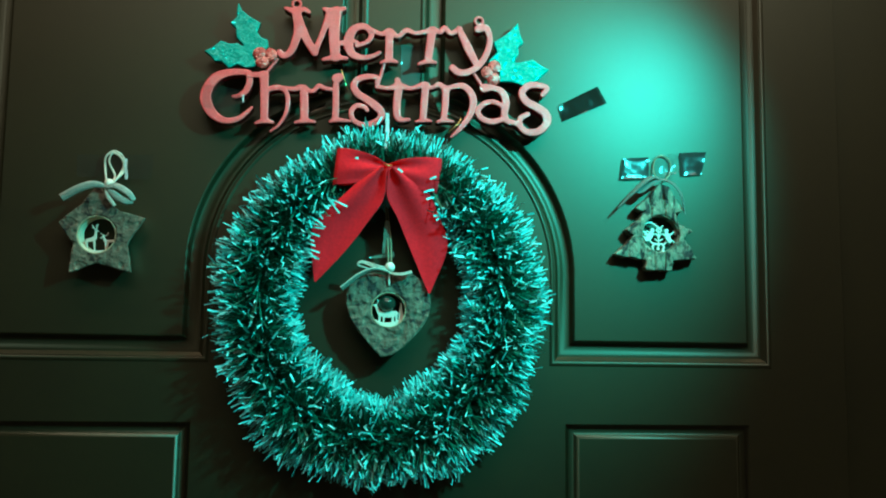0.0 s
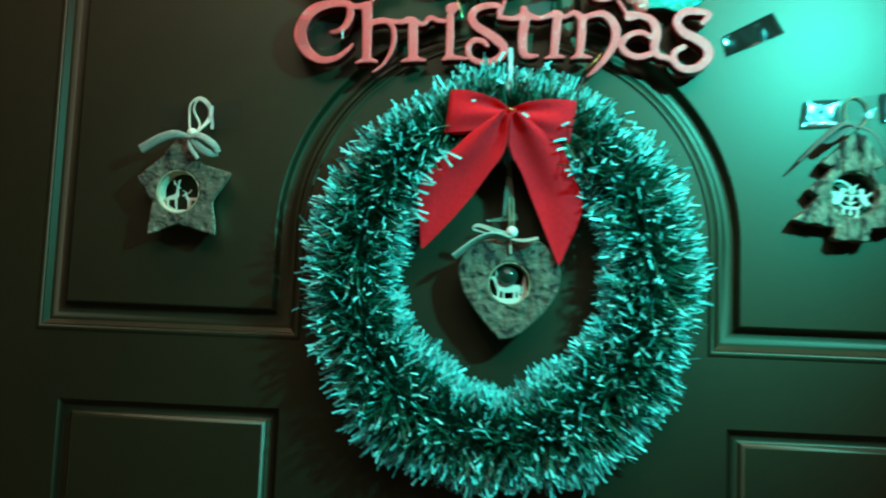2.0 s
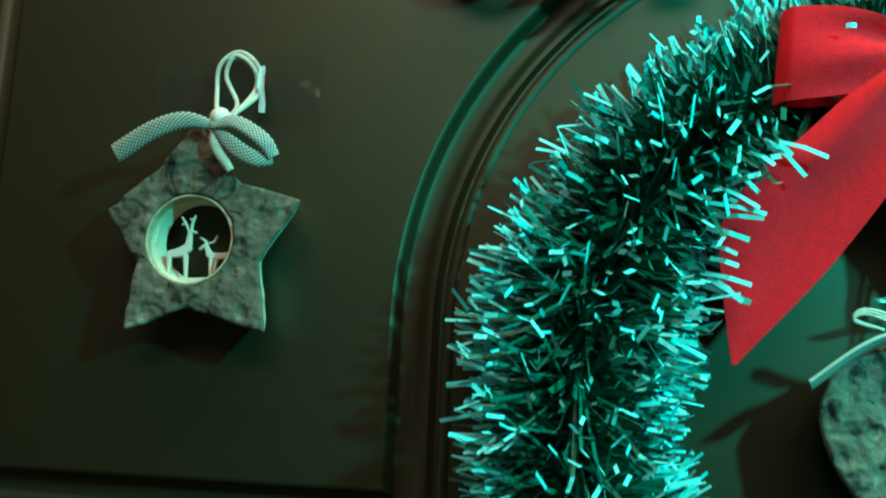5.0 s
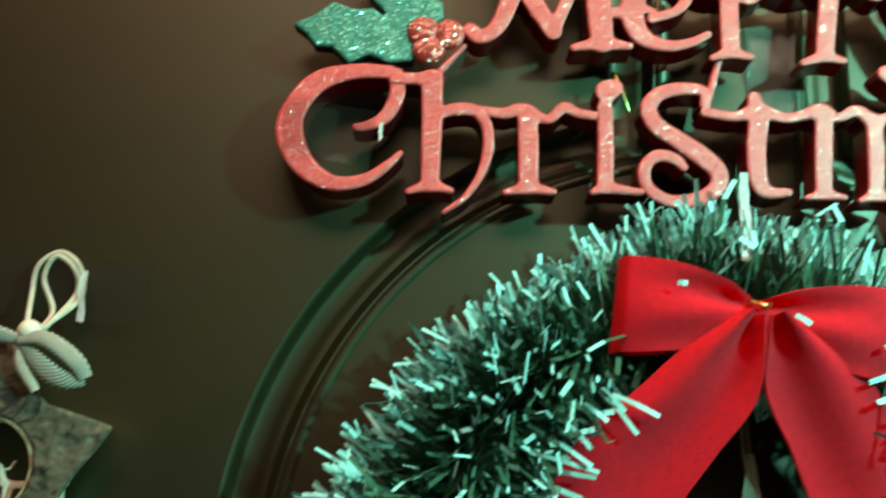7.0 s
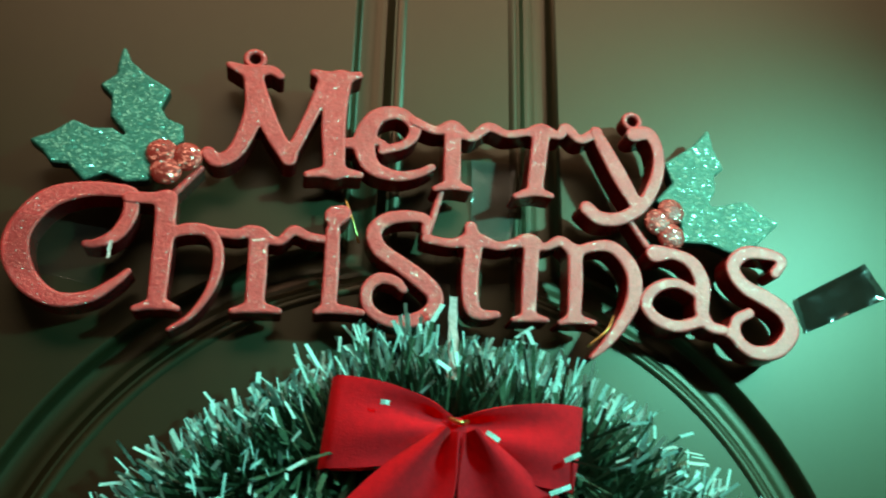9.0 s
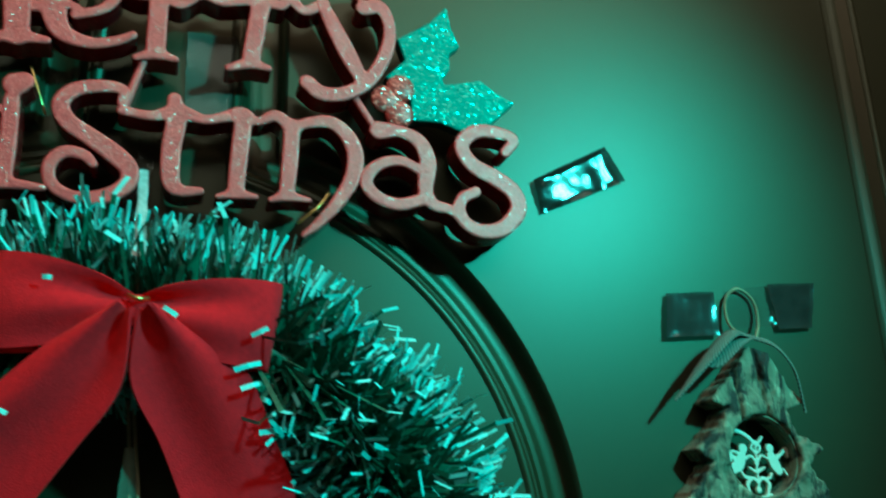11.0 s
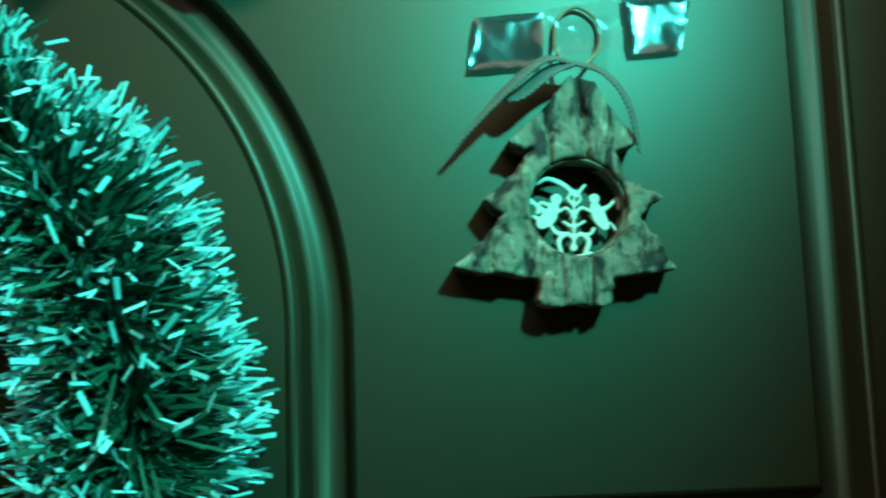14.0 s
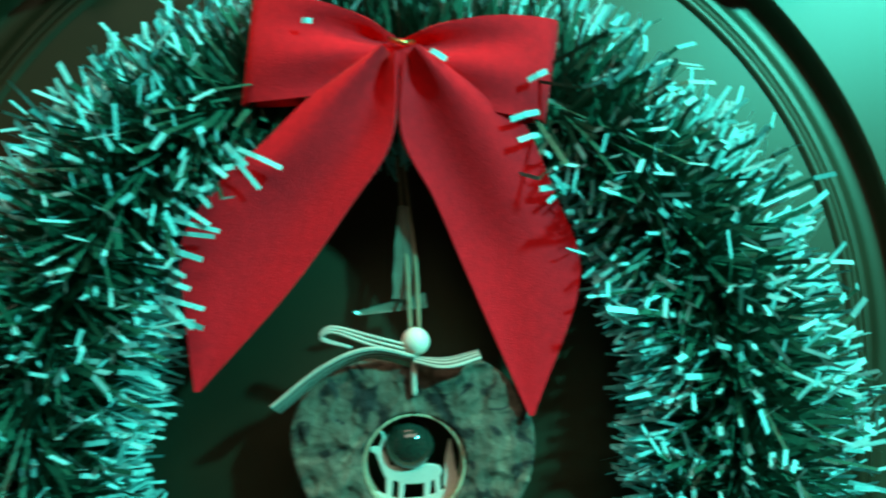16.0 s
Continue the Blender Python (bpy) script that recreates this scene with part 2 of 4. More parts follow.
def glide(pts, n=8):
    """Catmull-Rom through the points."""
    p = [np.array(q, float) for q in pts]
    if len(p) == 2:
        return [p[0] + (p[1] - p[0]) * k / n for k in range(n + 1)]
    p = [2 * p[0] - p[1]] + p + [2 * p[-1] - p[-2]]
    out = []
    for i in range(1, len(p) - 2):
        a, b, c, d = p[i - 1:i + 3]
        for k in range(n):
            t = k / n
            out.append(0.5 * (2 * b + (c - a) * t + (2 * a - 5 * b + 4 * c - d) * t * t + (3 * b - a - 3 * c + d) * t ** 3))
    return out + [p[-2]]


def d_stroke(X, Z, pts, n=6):
    """Distance to a stroke of (x, z, half width)."""
    s = [q * np.array([1, 1, 1]) for q in glide(pts, n)] if len(pts) > 1 else [np.array(pts[0], float)] * 2
    best = np.full(X.shape, 1e9)
    for a, b in zip(s, s[1:]):
        ex, ez = b[0] - a[0], b[1] - a[1]
        h = np.clip(((X - a[0]) * ex + (Z - a[1]) * ez) / max(ex * ex + ez * ez, 1e-12), 0, 1)
        d = np.hypot(X - a[0] - h * ex, Z - a[1] - h * ez) - (a[2] + h * (b[2] - a[2]))
        best = np.minimum(best, d)
    return best


def d_poly(X, Z, pts):
    """Signed distance to a polygon, negative inside."""
    d, sign = np.full(X.shape, 1e18), np.ones(X.shape)
    for i in range(len(pts)):
        (ax, az), (bx, bz) = pts[i], pts[i - 1]
        ex, ez, wx, wz = bx - ax, bz - az, X - ax, Z - az
        h = np.clip((wx * ex + wz * ez) / max(ex * ex + ez * ez, 1e-12), 0, 1)
        d = np.minimum(d, (wx - ex * h) ** 2 + (wz - ez * h) ** 2)
        c1, c2, c3 = Z >= az, Z < bz, ex * wz > ez * wx
        flip = (c1 & c2 & c3) | (~c1 & ~c2 & ~c3)
        sign = np.where(flip, -sign, sign)
    return sign * np.sqrt(d)


def d_disc(X, Z, x, z, r):
    return np.hypot(X - x, Z - z) - r


def slab(name, field, bounds, step, y0, y1, mats, parent=None, label="", bevel=0.001, relief=None, taper=1.0):
    """A flat cut-out: the region where field(X, Z) < 0, between y0 (front) and y1 (back), with a rounded front edge.
    mats: the face's material and the side's. relief(x, z): how far the front stands back. Metres."""
    xs = np.arange(bounds[0], bounds[1] + step, step)
    zs = np.arange(bounds[2], bounds[3] + step, step)
    X, Z = np.meshgrid(xs, zs, indexing="ij")
    F = field(X, Z)
    F = np.where(np.abs(F) < 1e-7, 1e-7, F)
    verts, index, faces, rim = [], {}, [], []

    def front(x, z, d):
        e = max(0.0, min(1.0, (bevel + d) / bevel)) if bevel else 0.0
        y = y0 + bevel * (1 - math.sqrt(max(0.0, 1 - e * e)))
        if relief:
            y = min(y1 - 0.0005, y + relief(x, z))
        return (x, y, z)

    def corner(i, j):
        k = (i, j)
        if k not in index:
            index[k] = len(verts)
            verts.append(front(xs[i], zs[j], F[i, j]))
        return index[k]

    def cross(a, b):
        k = (min(a, b), max(a, b))
        if k not in index:
            index[k] = len(verts)
            fa, fb = F[a], F[b]
            t = min(0.97, max(0.03, fa / (fa - fb)))
            verts.append(front(xs[a[0]] + t * (xs[b[0]] - xs[a[0]]), zs[a[1]] + t * (zs[b[1]] - zs[a[1]]), 0.0))
        return index[k]

    ins = F < 0
    near = ins[:-1, :-1] | ins[1:, :-1] | ins[1:, 1:] | ins[:-1, 1:]
    for i, j in zip(*np.nonzero(near)):
        ring = [(i, j), (i + 1, j), (i + 1, j + 1), (i, j + 1)]
        poly = []
        for q in range(4):
            a, b = ring[q], ring[(q + 1) % 4]
            if ins[a]:
                poly.append((corner(*a), 0))
            if ins[a] != ins[b]:
                poly.append((cross(a, b), 1 if ins[a] else 2))
        if len(poly) < 3:
            continue
        faces.append([p[0] for p in poly])
        for q in range(len(poly)):
            if poly[q][1] == 1 and poly[(q + 1) % len(poly)][1] == 2:
                rim.append((poly[q][0], poly[(q + 1) % len(poly)][0]))
    n = len(verts)
    nf = len(faces)
    mx, mz = (bounds[0] + bounds[1]) / 2, (bounds[2] + bounds[3]) / 2
    verts += [(mx + (v[0] - mx) * taper, y1, mz + (v[2] - mz) * taper) for v in verts[:n]]
    faces += [[n + k for k in reversed(f)] for f in faces[:nf]]
    faces += [[b, a, n + a, n + b] for a, b in rim]
    slots = [0] * nf + [len(mats) - 1] * (len(faces) - nf)
    smooth = [True] * nf + [False] * (len(faces) - nf)
    return mesh_object(name, verts, faces, mats, parent, label, slots, smooth)


def tube(name, pts, r, mat, parent, label="", sides=8, n=6, taper=None):
    s = [Vector(q) for q in glide(pts, n)]
    verts, faces = [], []
    for i, p in enumerate(s):
        t = (s[min(i + 1, len(s) - 1)] - s[max(i - 1, 0)]).normalized()
        u = t.cross(Vector((0, 1, 0.01))).normalized()
        w = t.cross(u)
        rr = r if taper is None else r * (1 - (1 - taper) * i / (len(s) - 1))
        verts += [tuple(p + rr * (math.cos(a) * u + math.sin(a) * w)) for a in (math.tau * k / sides for k in range(sides))]
    for i in range(len(s) - 1):
        for k in range(sides):
            a, b = i * sides + k, i * sides + (k + 1) % sides
            faces.append([a, b, b + sides, a + sides])
    faces += [list(range(sides))[::-1], [(len(s) - 1) * sides + k for k in range(sides)]]
    return mesh_object(name, verts, faces, [mat], parent, label, smooth=[True] * len(faces))


def ribbon(name, pts, widths, mat, parent, label="", thick=0.0006, n=8, lean=0.0):
    """A ribbon along pts, as wide as widths says across its way in the door's plane; lean tips it out of that plane."""
    s = glide([(*p, w) for p, w in zip(pts, widths)], n)
    verts, faces, uvs, run = [], [], [], 0.0
    for i, q in enumerate(s):
        a, b = s[max(i - 1, 0)][:3], s[min(i + 1, len(s) - 1)][:3]
        t = Vector(b - a).normalized()
        side = Vector((-t.z, 0, t.x))
        side = (side.normalized() if side.length > 0.05 else Vector((0, 0, 1)))
        side = (side + Vector((0, lean, 0))).normalized()
        nor = t.cross(side).normalized()
        if i:
            run += float(np.linalg.norm(s[i][:3] - s[i - 1][:3]))
        for k in range(5):
            e = (k - 2) / 2
            c = Vector(q[:3]) + side * (e * q[3] / 2) + nor * (0.0006 * (1 - e * e))
            verts += [tuple(c + nor * thick / 2), tuple(c - nor * thick / 2)]
            uvs += [(run / 0.009, k / 4)] * 2
    for i in range(len(s) - 1):
        for k in range(4):
            a = i * 10 + k * 2
            faces += [[a, a + 2, a + 12, a + 10], [a + 1, a + 11, a + 13, a + 3]]
        for k in (0, 8):
            a = i * 10 + k
            faces.append([a, a + 10, a + 11, a + 1] if k == 0 else [a, a + 1, a + 11, a + 10])
    ob = mesh_object(name, verts, faces, [mat], parent, label, smooth=[True] * len(faces))
    layer = ob.data.uv_layers.new(name="weave")
    for loop in ob.data.loops:
        layer.data[loop.index].uv = uvs[loop.vertex_index]
    return ob


def ball(name, c, r, mat, parent, label="", squash=1.0):
    bm = bmesh.new()
    bmesh.ops.create_uvsphere(bm, u_segments=20, v_segments=12, radius=r)
    bmesh.ops.transform(bm, matrix=Matrix.LocRotScale(c, None, (1, squash, 1)), verts=bm.verts)
    for f in bm.faces:
        f.smooth = True
    return part(name, bm, mat, parent, label)


def thing(name, at, label, category, group=""):
    ob = new(name)
    ob.location = at
    ob.empty_display_size = 0.02
    return tagged(ob, label, category, group)


def keep(parent, *obs):
    """Parts are modelled in the place's own coordinates: hang them under their thing there."""
    for ob in obs:
        ob.matrix_parent_inverse = Matrix.Translation(-parent.location)


# ---- the door ----
W = 0.463
TOP = 2.06
PROFILE = [(-1, 0), (0, 0.4), (1.2, 2.4), (2.6, 6.2), (3.6, 7.0), (8.5, 7.0), (10.5, 6.4), (12.6, 4.9), (13.6, 4.6), (15.2, 4.6), (17.4, 1.8), (18.8, 0.1), (19.8, 0.2), (20.6, -0.6), (22, -1.3), (23.3, -0.9), (24.5, 0)]
LOW_PROFILE = [(0, 0), (1.2, 0.6), (3.6, 3.8), (5.2, 5.2), (6.5, 5.5), (9.5, 5.5), (11.2, 4.8), (13, 0.9), (14, 0)]


def offset(path, d):
    """The closed path moved outwards (to the right of its way, counter-clockwise paths) by d."""
    out, n = [], len(path)
    for i in range(n):
        a, b, c = (Vector(path[(i + k) % n]) for k in (-1, 0, 1))
        n1, n2 = (b - a).normalized(), (c - b).normalized()
        n1, n2 = Vector((n1.y, -n1.x)), Vector((n2.y, -n2.x))
        m = (n1 + n2) / max(1 + n1.dot(n2), 0.2)
        out.append(b + m * d)
    return out


def upper_outline(side):
    cx, cz, r = 0.001 if side > 0 else 0.0030, 1.380, 0.1855
    x1, x2, zb, zt = 0.055 if side > 0 else 0.046, 0.362, 1.3165, 1.93
    a1 = math.acos((x1 - cx) / r)
    pts = [(cx + r, zb), (x2, zb), (x2, zt), (x1, zt)]
    pts += [(cx + r * math.cos(a1 * (1 - k / 40)), cz + r * math.sin(a1 * (1 - k / 40))) for k in range(41)]
    return pts if side > 0 else [(-x, z) for x, z in reversed(pts)]


def lower_outline(side):
    pts = [(0.1915, 0.22), (0.3485, 0.22), (0.3485, 1.2225), (0.1915, 1.2225)]
    return pts if side > 0 else [(-x, z) for x, z in reversed(pts)]


door = tagged(new("door_1"), "dark brown painted panelled front door with arched mouldings", "door", kind="structure")
outlines = [(upper_outline(1), PROFILE), (upper_outline(-1), PROFILE), (lower_outline(1), LOW_PROFILE), (lower_outline(-1), LOW_PROFILE)]
bm = bmesh.new()
loops = [[(-W, 0.004), (W, 0.004), (W, TOP), (-W, TOP)]] + [offset(o, prof[-1][0] / 1000) for o, prof in outlines]
for lp in loops:
    vs = [bm.verts.new((p[0], 0, p[1])) for p in lp]
    for a, b in zip(vs, vs[1:] + vs[:1]):
        bm.edges.new((a, b))
bmesh.ops.triangle_fill(bm, use_beauty=True, use_dissolve=False, edges=bm.edges[:], normal=(0, -1, 0))
for f in bm.faces:
    f.normal_update()
    if f.normal.y > 0:
        f.normal_flip()
part("stiles_and_rails", bm, DOOR, door)
bm = bmesh.new()
box(bm, -W, W, 0.0085, 0.042, 0.004, TOP)
part("door_core", bm, DOOR, door)
for o, prof in outlines:
    verts, faces = [], []
    for d, y in prof:
        verts += [(p.x, y / 1000, p.y) for p in offset(o, d / 1000)]
    n = len(o)
    for k in range(len(prof) - 1):
        for i in range(n):
            j = (i + 1) % n
            faces.append([k * n + i, (k + 1) * n + i, (k + 1) * n + j, k * n + j])
    mo = mesh_object("moulding", verts, faces, [DOOR], door, smooth=[True] * len(faces))
    mo.data.set_sharp_from_angle(angle=radians(50))
    bm = bmesh.new()
    f = bm.faces.new([bm.verts.new((p[0], 0, p[1])) for p in offset(o, prof[0][0] / 1000)])
    f.normal_update()
    if f.normal.y > 0:
        f.normal_flip()
    part("panel", bm, DOOR, door)

# door frame, walls, floor and ceiling
fr = tagged(new("door_frame"), "dark brown door frame round the door", "door frame", kind="structure")
for x0, x1, z0, z1 in ((W + 0.004, W + 0.075, 0, TOP + 0.08), (-W - 0.075, -W - 0.004, 0, TOP + 0.08), (-W - 0.004, W + 0.004, TOP + 0.006, TOP + 0.08)):
    bm = box(bmesh.new(), x0, x1, 0.012, 0.10, z0, z1, 0.003)
    part("jamb" if z0 == 0 else "lintel", bm, DOOR, fr)
R, D, H = 1.7, 2.9, 2.6


def plain(name, mat, label, category, *boxes):
    bm = bmesh.new()
    for b in boxes:
        box(bm, *b)
    return tagged(part(name, bm, mat, None), label, category, kind="structure")


plain("wall_north", WALL, "plain painted wall round the door", "wall", (W + 0.076, R, 0.02, 0.16, 0, H), (-R, -W - 0.076, 0.02, 0.16, 0, H), (-W - 0.0755, W + 0.0755, 0.02, 0.16, TOP + 0.081, H))
plain("wall_south", WALL, "plain painted wall facing the door", "wall", (-R, R, -D - 0.1, -D, 0, H))
plain("wall_east", WALL, "plain painted side wall", "wall", (R + 0.001, R + 0.1, -D, 0.16, 0, H))
plain("wall_west", WALL, "plain painted side wall", "wall", (-R - 0.1, -R - 0.001, -D, 0.16, 0, H))
plain("floor", FLOOR, "plain tiled floor", "floor", (-R - 0.1, R + 0.1, -D - 0.1, 0.2, -0.1, -0.001))
plain("ceiling", WALL, "plain painted ceiling", "ceiling", (-R - 0.1, R + 0.1, -D - 0.1, 0.2, H + 0.001, H + 0.1))

# ---- the letter sign ----
GLYPHS = {}
GLYPHS["M"] = [[(-91.3, 130.2, 3.7), (-88.7, 113.0, 4.0), (-91.8, 97.7, 3.5), (-96.0, 89.1, 3.1), (-101.6, 85.9, 3.0), (-105.6, 88.9, 2.8)], [(-101.3, 133.1, 1.4), (-92.1, 130.7, 3.0), (-83.6, 132.8, 2.2), (-79.0, 130.4, 1.7)], [(-90.2, 128.3, 3.4), (-81.5, 105.5, 3.8), (-72.1, 90.2, 3.3)], [(-72.1, 90.2, 2.4), (-64.1, 112.7, 2.6), (-58.6, 130.3, 3.5)], [(-52.2, 132.4, 4.6), (-54.0, 111.0, 5.1), (-52.3, 86.8, 4.5)], [(-63.7, 83.6, 1.4), (-52.3, 86.2, 2.6), (-41.2, 85.7, 1.4)], [(-64.2, 134.0, 1.7), (-54.9, 132.4, 3.2), (-44.4, 135.5, 1.7)]]
GLYPHS["e"] = [[(-31.9, 98.9, 1.9), (-21.3, 103.7, 2.0), (-17.8, 111.8, 2.7), (-24.8, 118.4, 3.0), (-35.3, 115.1, 3.7), (-40.1, 102.7, 4.7), (-36.5, 90.9, 3.7), (-25.7, 87.1, 2.4), (-15.9, 89.3, 1.9), (-9.5, 93.1, 1.5)], [(-52.7, 100.1, 2.4), (-40.5, 101.3, 2.4)], [(-35.7, 104.0, 1.3), (-31.9, 102.1, 1.7)]]
GLYPHS["r"] = [[(-18.3, 115.1, 2.2), (-8.3, 111.6, 2.0), (-0.2, 114.7, 2.8), (7.8, 109.9, 2.0), (16.1, 116.3, 2.3), (24.7, 113.8, 1.8), (34.0, 115.8, 1.8)], [(-0.5, 113.0, 3.6), (-0.5, 88.8, 3.8)], [(-7.9, 82.8, 1.2), (-0.3, 85.4, 2.2), (7.6, 84.0, 1.2)]]
GLYPHS["r2"] = [[(34.0, 115.8, 1.8), (41.9, 118.3, 2.9), (49.6, 116.2, 2.0), (53.5, 120.6, 2.4), (59.9, 115.5, 2.1), (68.6, 120.4, 2.4)], [(41.3, 116.5, 3.9), (37.9, 89.6, 3.6)], [(28.8, 83.2, 1.3), (37.3, 86.3, 2.2), (45.2, 85.2, 1.3)]]
GLYPHS["y"] = [[(67.6, 120.3, 2.4), (71.6, 112.1, 3.4), (78.8, 97.4, 3.9), (84.7, 86.2, 3.1)], [(86.6, 121.0, 3.5), (94.2, 122.3, 3.2), (98.2, 113.3, 2.7), (96.8, 100.5, 2.9), (89.2, 85.5, 2.9), (78.2, 77.4, 3.0), (68.0, 76.2, 3.3), (61.8, 80.5, 3.3)]]
GLYPHS["C"] = [[(-133.7, 67.1, 2.7), (-133.0, 58.2, 2.9), (-136.8, 48.8, 2.6), (-143.8, 44.4, 1.8), (-147.9, 43.8, 1.3)], [(-136.8, 68.1, 2.7), (-150.9, 67.3, 3.2), (-164.4, 61.9, 4.4), (-172.5, 49.7, 4.7), (-173.1, 38.2, 5.1), (-166.2, 26.4, 4.2), (-155.1, 20.2, 2.9), (-143.0, 22.2, 2.3), (-134.5, 28.8, 1.7), (-130.1, 33.8, 1.1)]]
GLYPHS["h"] = [[(-134.2, 65.3, 2.5), (-125.6, 65.8, 2.4), (-119.3, 66.3, 3.6)], [(-119.5, 65.3, 4.1), (-118.5, 48.1, 3.8), (-118.0, 29.1, 3.5), (-117.7, 22.2, 3.2)], [(-125.8, 18.6, 1.1), (-117.6, 21.3, 2.1), (-109.7, 19.8, 1.1)], [(-116.3, 51.2, 2.0), (-108.7, 53.8, 2.5), (-101.4, 53.2, 2.3), (-97.1, 47.4, 2.0), (-96.1, 37.8, 2.0), (-98.6, 27.0, 1.5), (-104.4, 17.2, 1.1), (-111.9, 11.0, 0.7)]]
GLYPHS["r3"] = [[(-101.9, 53.9, 1.8), (-90.5, 53.3, 2.1), (-83.7, 55.3, 2.5), (-73.4, 51.7, 1.8), (-67.3, 57.2, 2.1), (-61.1, 55.2, 1.8), (-53.2, 54.4, 1.6)], [(-81.3, 53.6, 3.6), (-80.5, 39.0, 3.8), (-80.1, 24.9, 3.6)], [(-88.7, 20.6, 1.1), (-79.5, 22.8, 2.2), (-70.3, 21.9, 1.1)]]
GLYPHS["i"] = [[(-50.3, 65.2, 4.5), (-47.5, 66.9, 3.6)], [(-51.0, 58.5, 2.8), (-50.5, 41.3, 3.0), (-50.6, 27.0, 3.0)], [(-55.4, 22.7, 1.1), (-50.0, 24.5, 2.0), (-36.9, 23.8, 1.2)]]
GLYPHS["S"] = [[(-11.3, 61.8, 1.9), (-11.7, 67.9, 2.1), (-20.6, 68.4, 2.6), (-29.4, 65.6, 2.8), (-33.7, 59.5, 3.1), (-30.8, 52.2, 3.3), (-21.8, 46.2, 3.5), (-13.2, 40.3, 3.8), (-7.2, 34.5, 3.5), (-7.3, 28.0, 3.1), (-14.5, 22.5, 2.8), (-25.5, 21.1, 2.3), (-33.9, 25.6, 2.2), (-35.4, 33.8, 2.3), (-30.6, 39.2, 2.3), (-23.7, 38.5, 2.1), (-20.2, 35.2, 1.6)]]
GLYPHS["t"] = [[(-11.3, 58.8, 1.9), (-0.1, 57.7, 1.9), (10.0, 60.5, 3.0), (20.4, 58.3, 1.9), (28.7, 60.5, 2.0)], [(8.3, 66.0, 2.6), (9.4, 56.7, 3.7), (8.1, 43.4, 3.6), (8.9, 30.3, 3.3), (13.0, 26.8, 2.3), (20.0, 27.3, 1.4)]]
GLYPHS["m"] = [[(27.2, 59.9, 2.0), (34.9, 62.8, 2.8), (41.4, 60.0, 1.7), (48.8, 63.4, 2.4), (54.6, 59.5, 2.8)], [(35.8, 60.6, 3.4), (34.7, 45.4, 3.4), (33.8, 29.5, 3.1)], [(27.0, 25.7, 0.9), (34.2, 27.3, 1.9), (41.7, 26.7, 1.0)], [(55.6, 59.1, 3.2), (55.2, 44.2, 3.2), (54.1, 29.7, 2.9)], [(47.8, 25.9, 1.0), (53.9, 28.0, 2.0), (63.2, 27.0, 1.0)], [(55.0, 58.0, 2.0), (62.5, 61.7, 2.2), (72.0, 63.0, 2.8), (79.2, 57.4, 3.3), (82.6, 49.0, 3.5), (81.2, 38.2, 3.2), (75.3, 27.3, 2.6), (67.9, 18.0, 1.9), (61.2, 11.7, 0.9)]]
GLYPHS["a"] = [[(93.0, 61.5, 4.1), (102.0, 62.0, 2.7), (110.7, 58.2, 3.3), (114.7, 48.8, 3.6), (113.2, 36.0, 3.3), (116.4, 29.5, 2.7), (122.9, 27.9, 2.2)], [(112.4, 43.8, 2.1), (102.5, 48.1, 2.2), (92.7, 45.4, 2.4), (87.1, 38.1, 2.7), (91.1, 31.2, 2.7), (100.9, 28.1, 2.6), (111.2, 30.9, 2.4)]]
GLYPHS["s"] = [[(151.3, 57.1, 2.3), (155.6, 63.9, 2.3), (147.1, 66.4, 2.9), (136.9, 65.5, 3.1), (130.5, 58.3, 3.3), (135.1, 49.7, 3.6), (144.5, 44.8, 3.9), (153.7, 38.4, 3.9), (155.8, 29.8, 3.7), (148.0, 20.7, 3.4), (136.5, 19.1, 3.0), (129.0, 24.8, 2.7), (129.6, 32.8, 2.5), (136.4, 37.0, 2.2)], [(122.9, 27.9, 2.2), (129.1, 25.5, 2.2)]]

sign = thing("letter_sign", (-0.01, -0.006, 1.57), "red glittered plastic Merry Christmas letter sign with green holly", "sign")
S0, S1 = -0.0185, -0.0065


def mm(pts):
    return [tuple((v + (1500 if k == 1 else 0)) / 1000 for k, v in enumerate(p)) for p in pts]


for i, (ch, strokes) in enumerate(GLYPHS.items()):
    st = [mm(s) for s in strokes]
    allp = [p for s in st for p in s]
    bounds = (min(p[0] for p in allp) - 0.008, max(p[0] for p in allp) + 0.008, min(p[1] for p in allp) - 0.008, max(p[1] for p in allp) + 0.008)

    def field(X, Z):
        d = np.full(X.shape, 1e9)
        for s in st:
            e = d_stroke(X, Z, s)
            h = np.clip(0.5 + 0.5 * (d - e) / 0.0016, 0, 1)
            d = d * (1 - h) + e * h - 0.0016 * h * (1 - h)
        return d - 0.0002
    keep(sign, slab("letter", field, bounds, 0.0007, S0 + 0.0003 * (i % 2), S1, [SIGN_FACE, SIGN_SIDE], sign, bevel=0.0005))
for a, b, ra, rb in (((-4.8, 82.6), (-10.4, 61.9), 1.5, 1.7), ((-107.9, 82.2), (-116.9, 70.1), 1.4, 1.6), ((82.7, 76.9), (90.1, 65.5), 1.7, 1.7)):
    p, q = mm([a, b])
    keep(sign, slab("link_bar", lambda X, Z: d_stroke(X, Z, [(*p, ra / 1000), (*q, rb / 1000)]), (min(p[0], q[0]) - 0.004, max(p[0], q[0]) + 0.004, min(p[1], q[1]) - 0.004, max(p[1], q[1]) + 0.004), 0.0007, S0 + 0.0015, S1, [SIGN_FACE, SIGN_SIDE], sign))
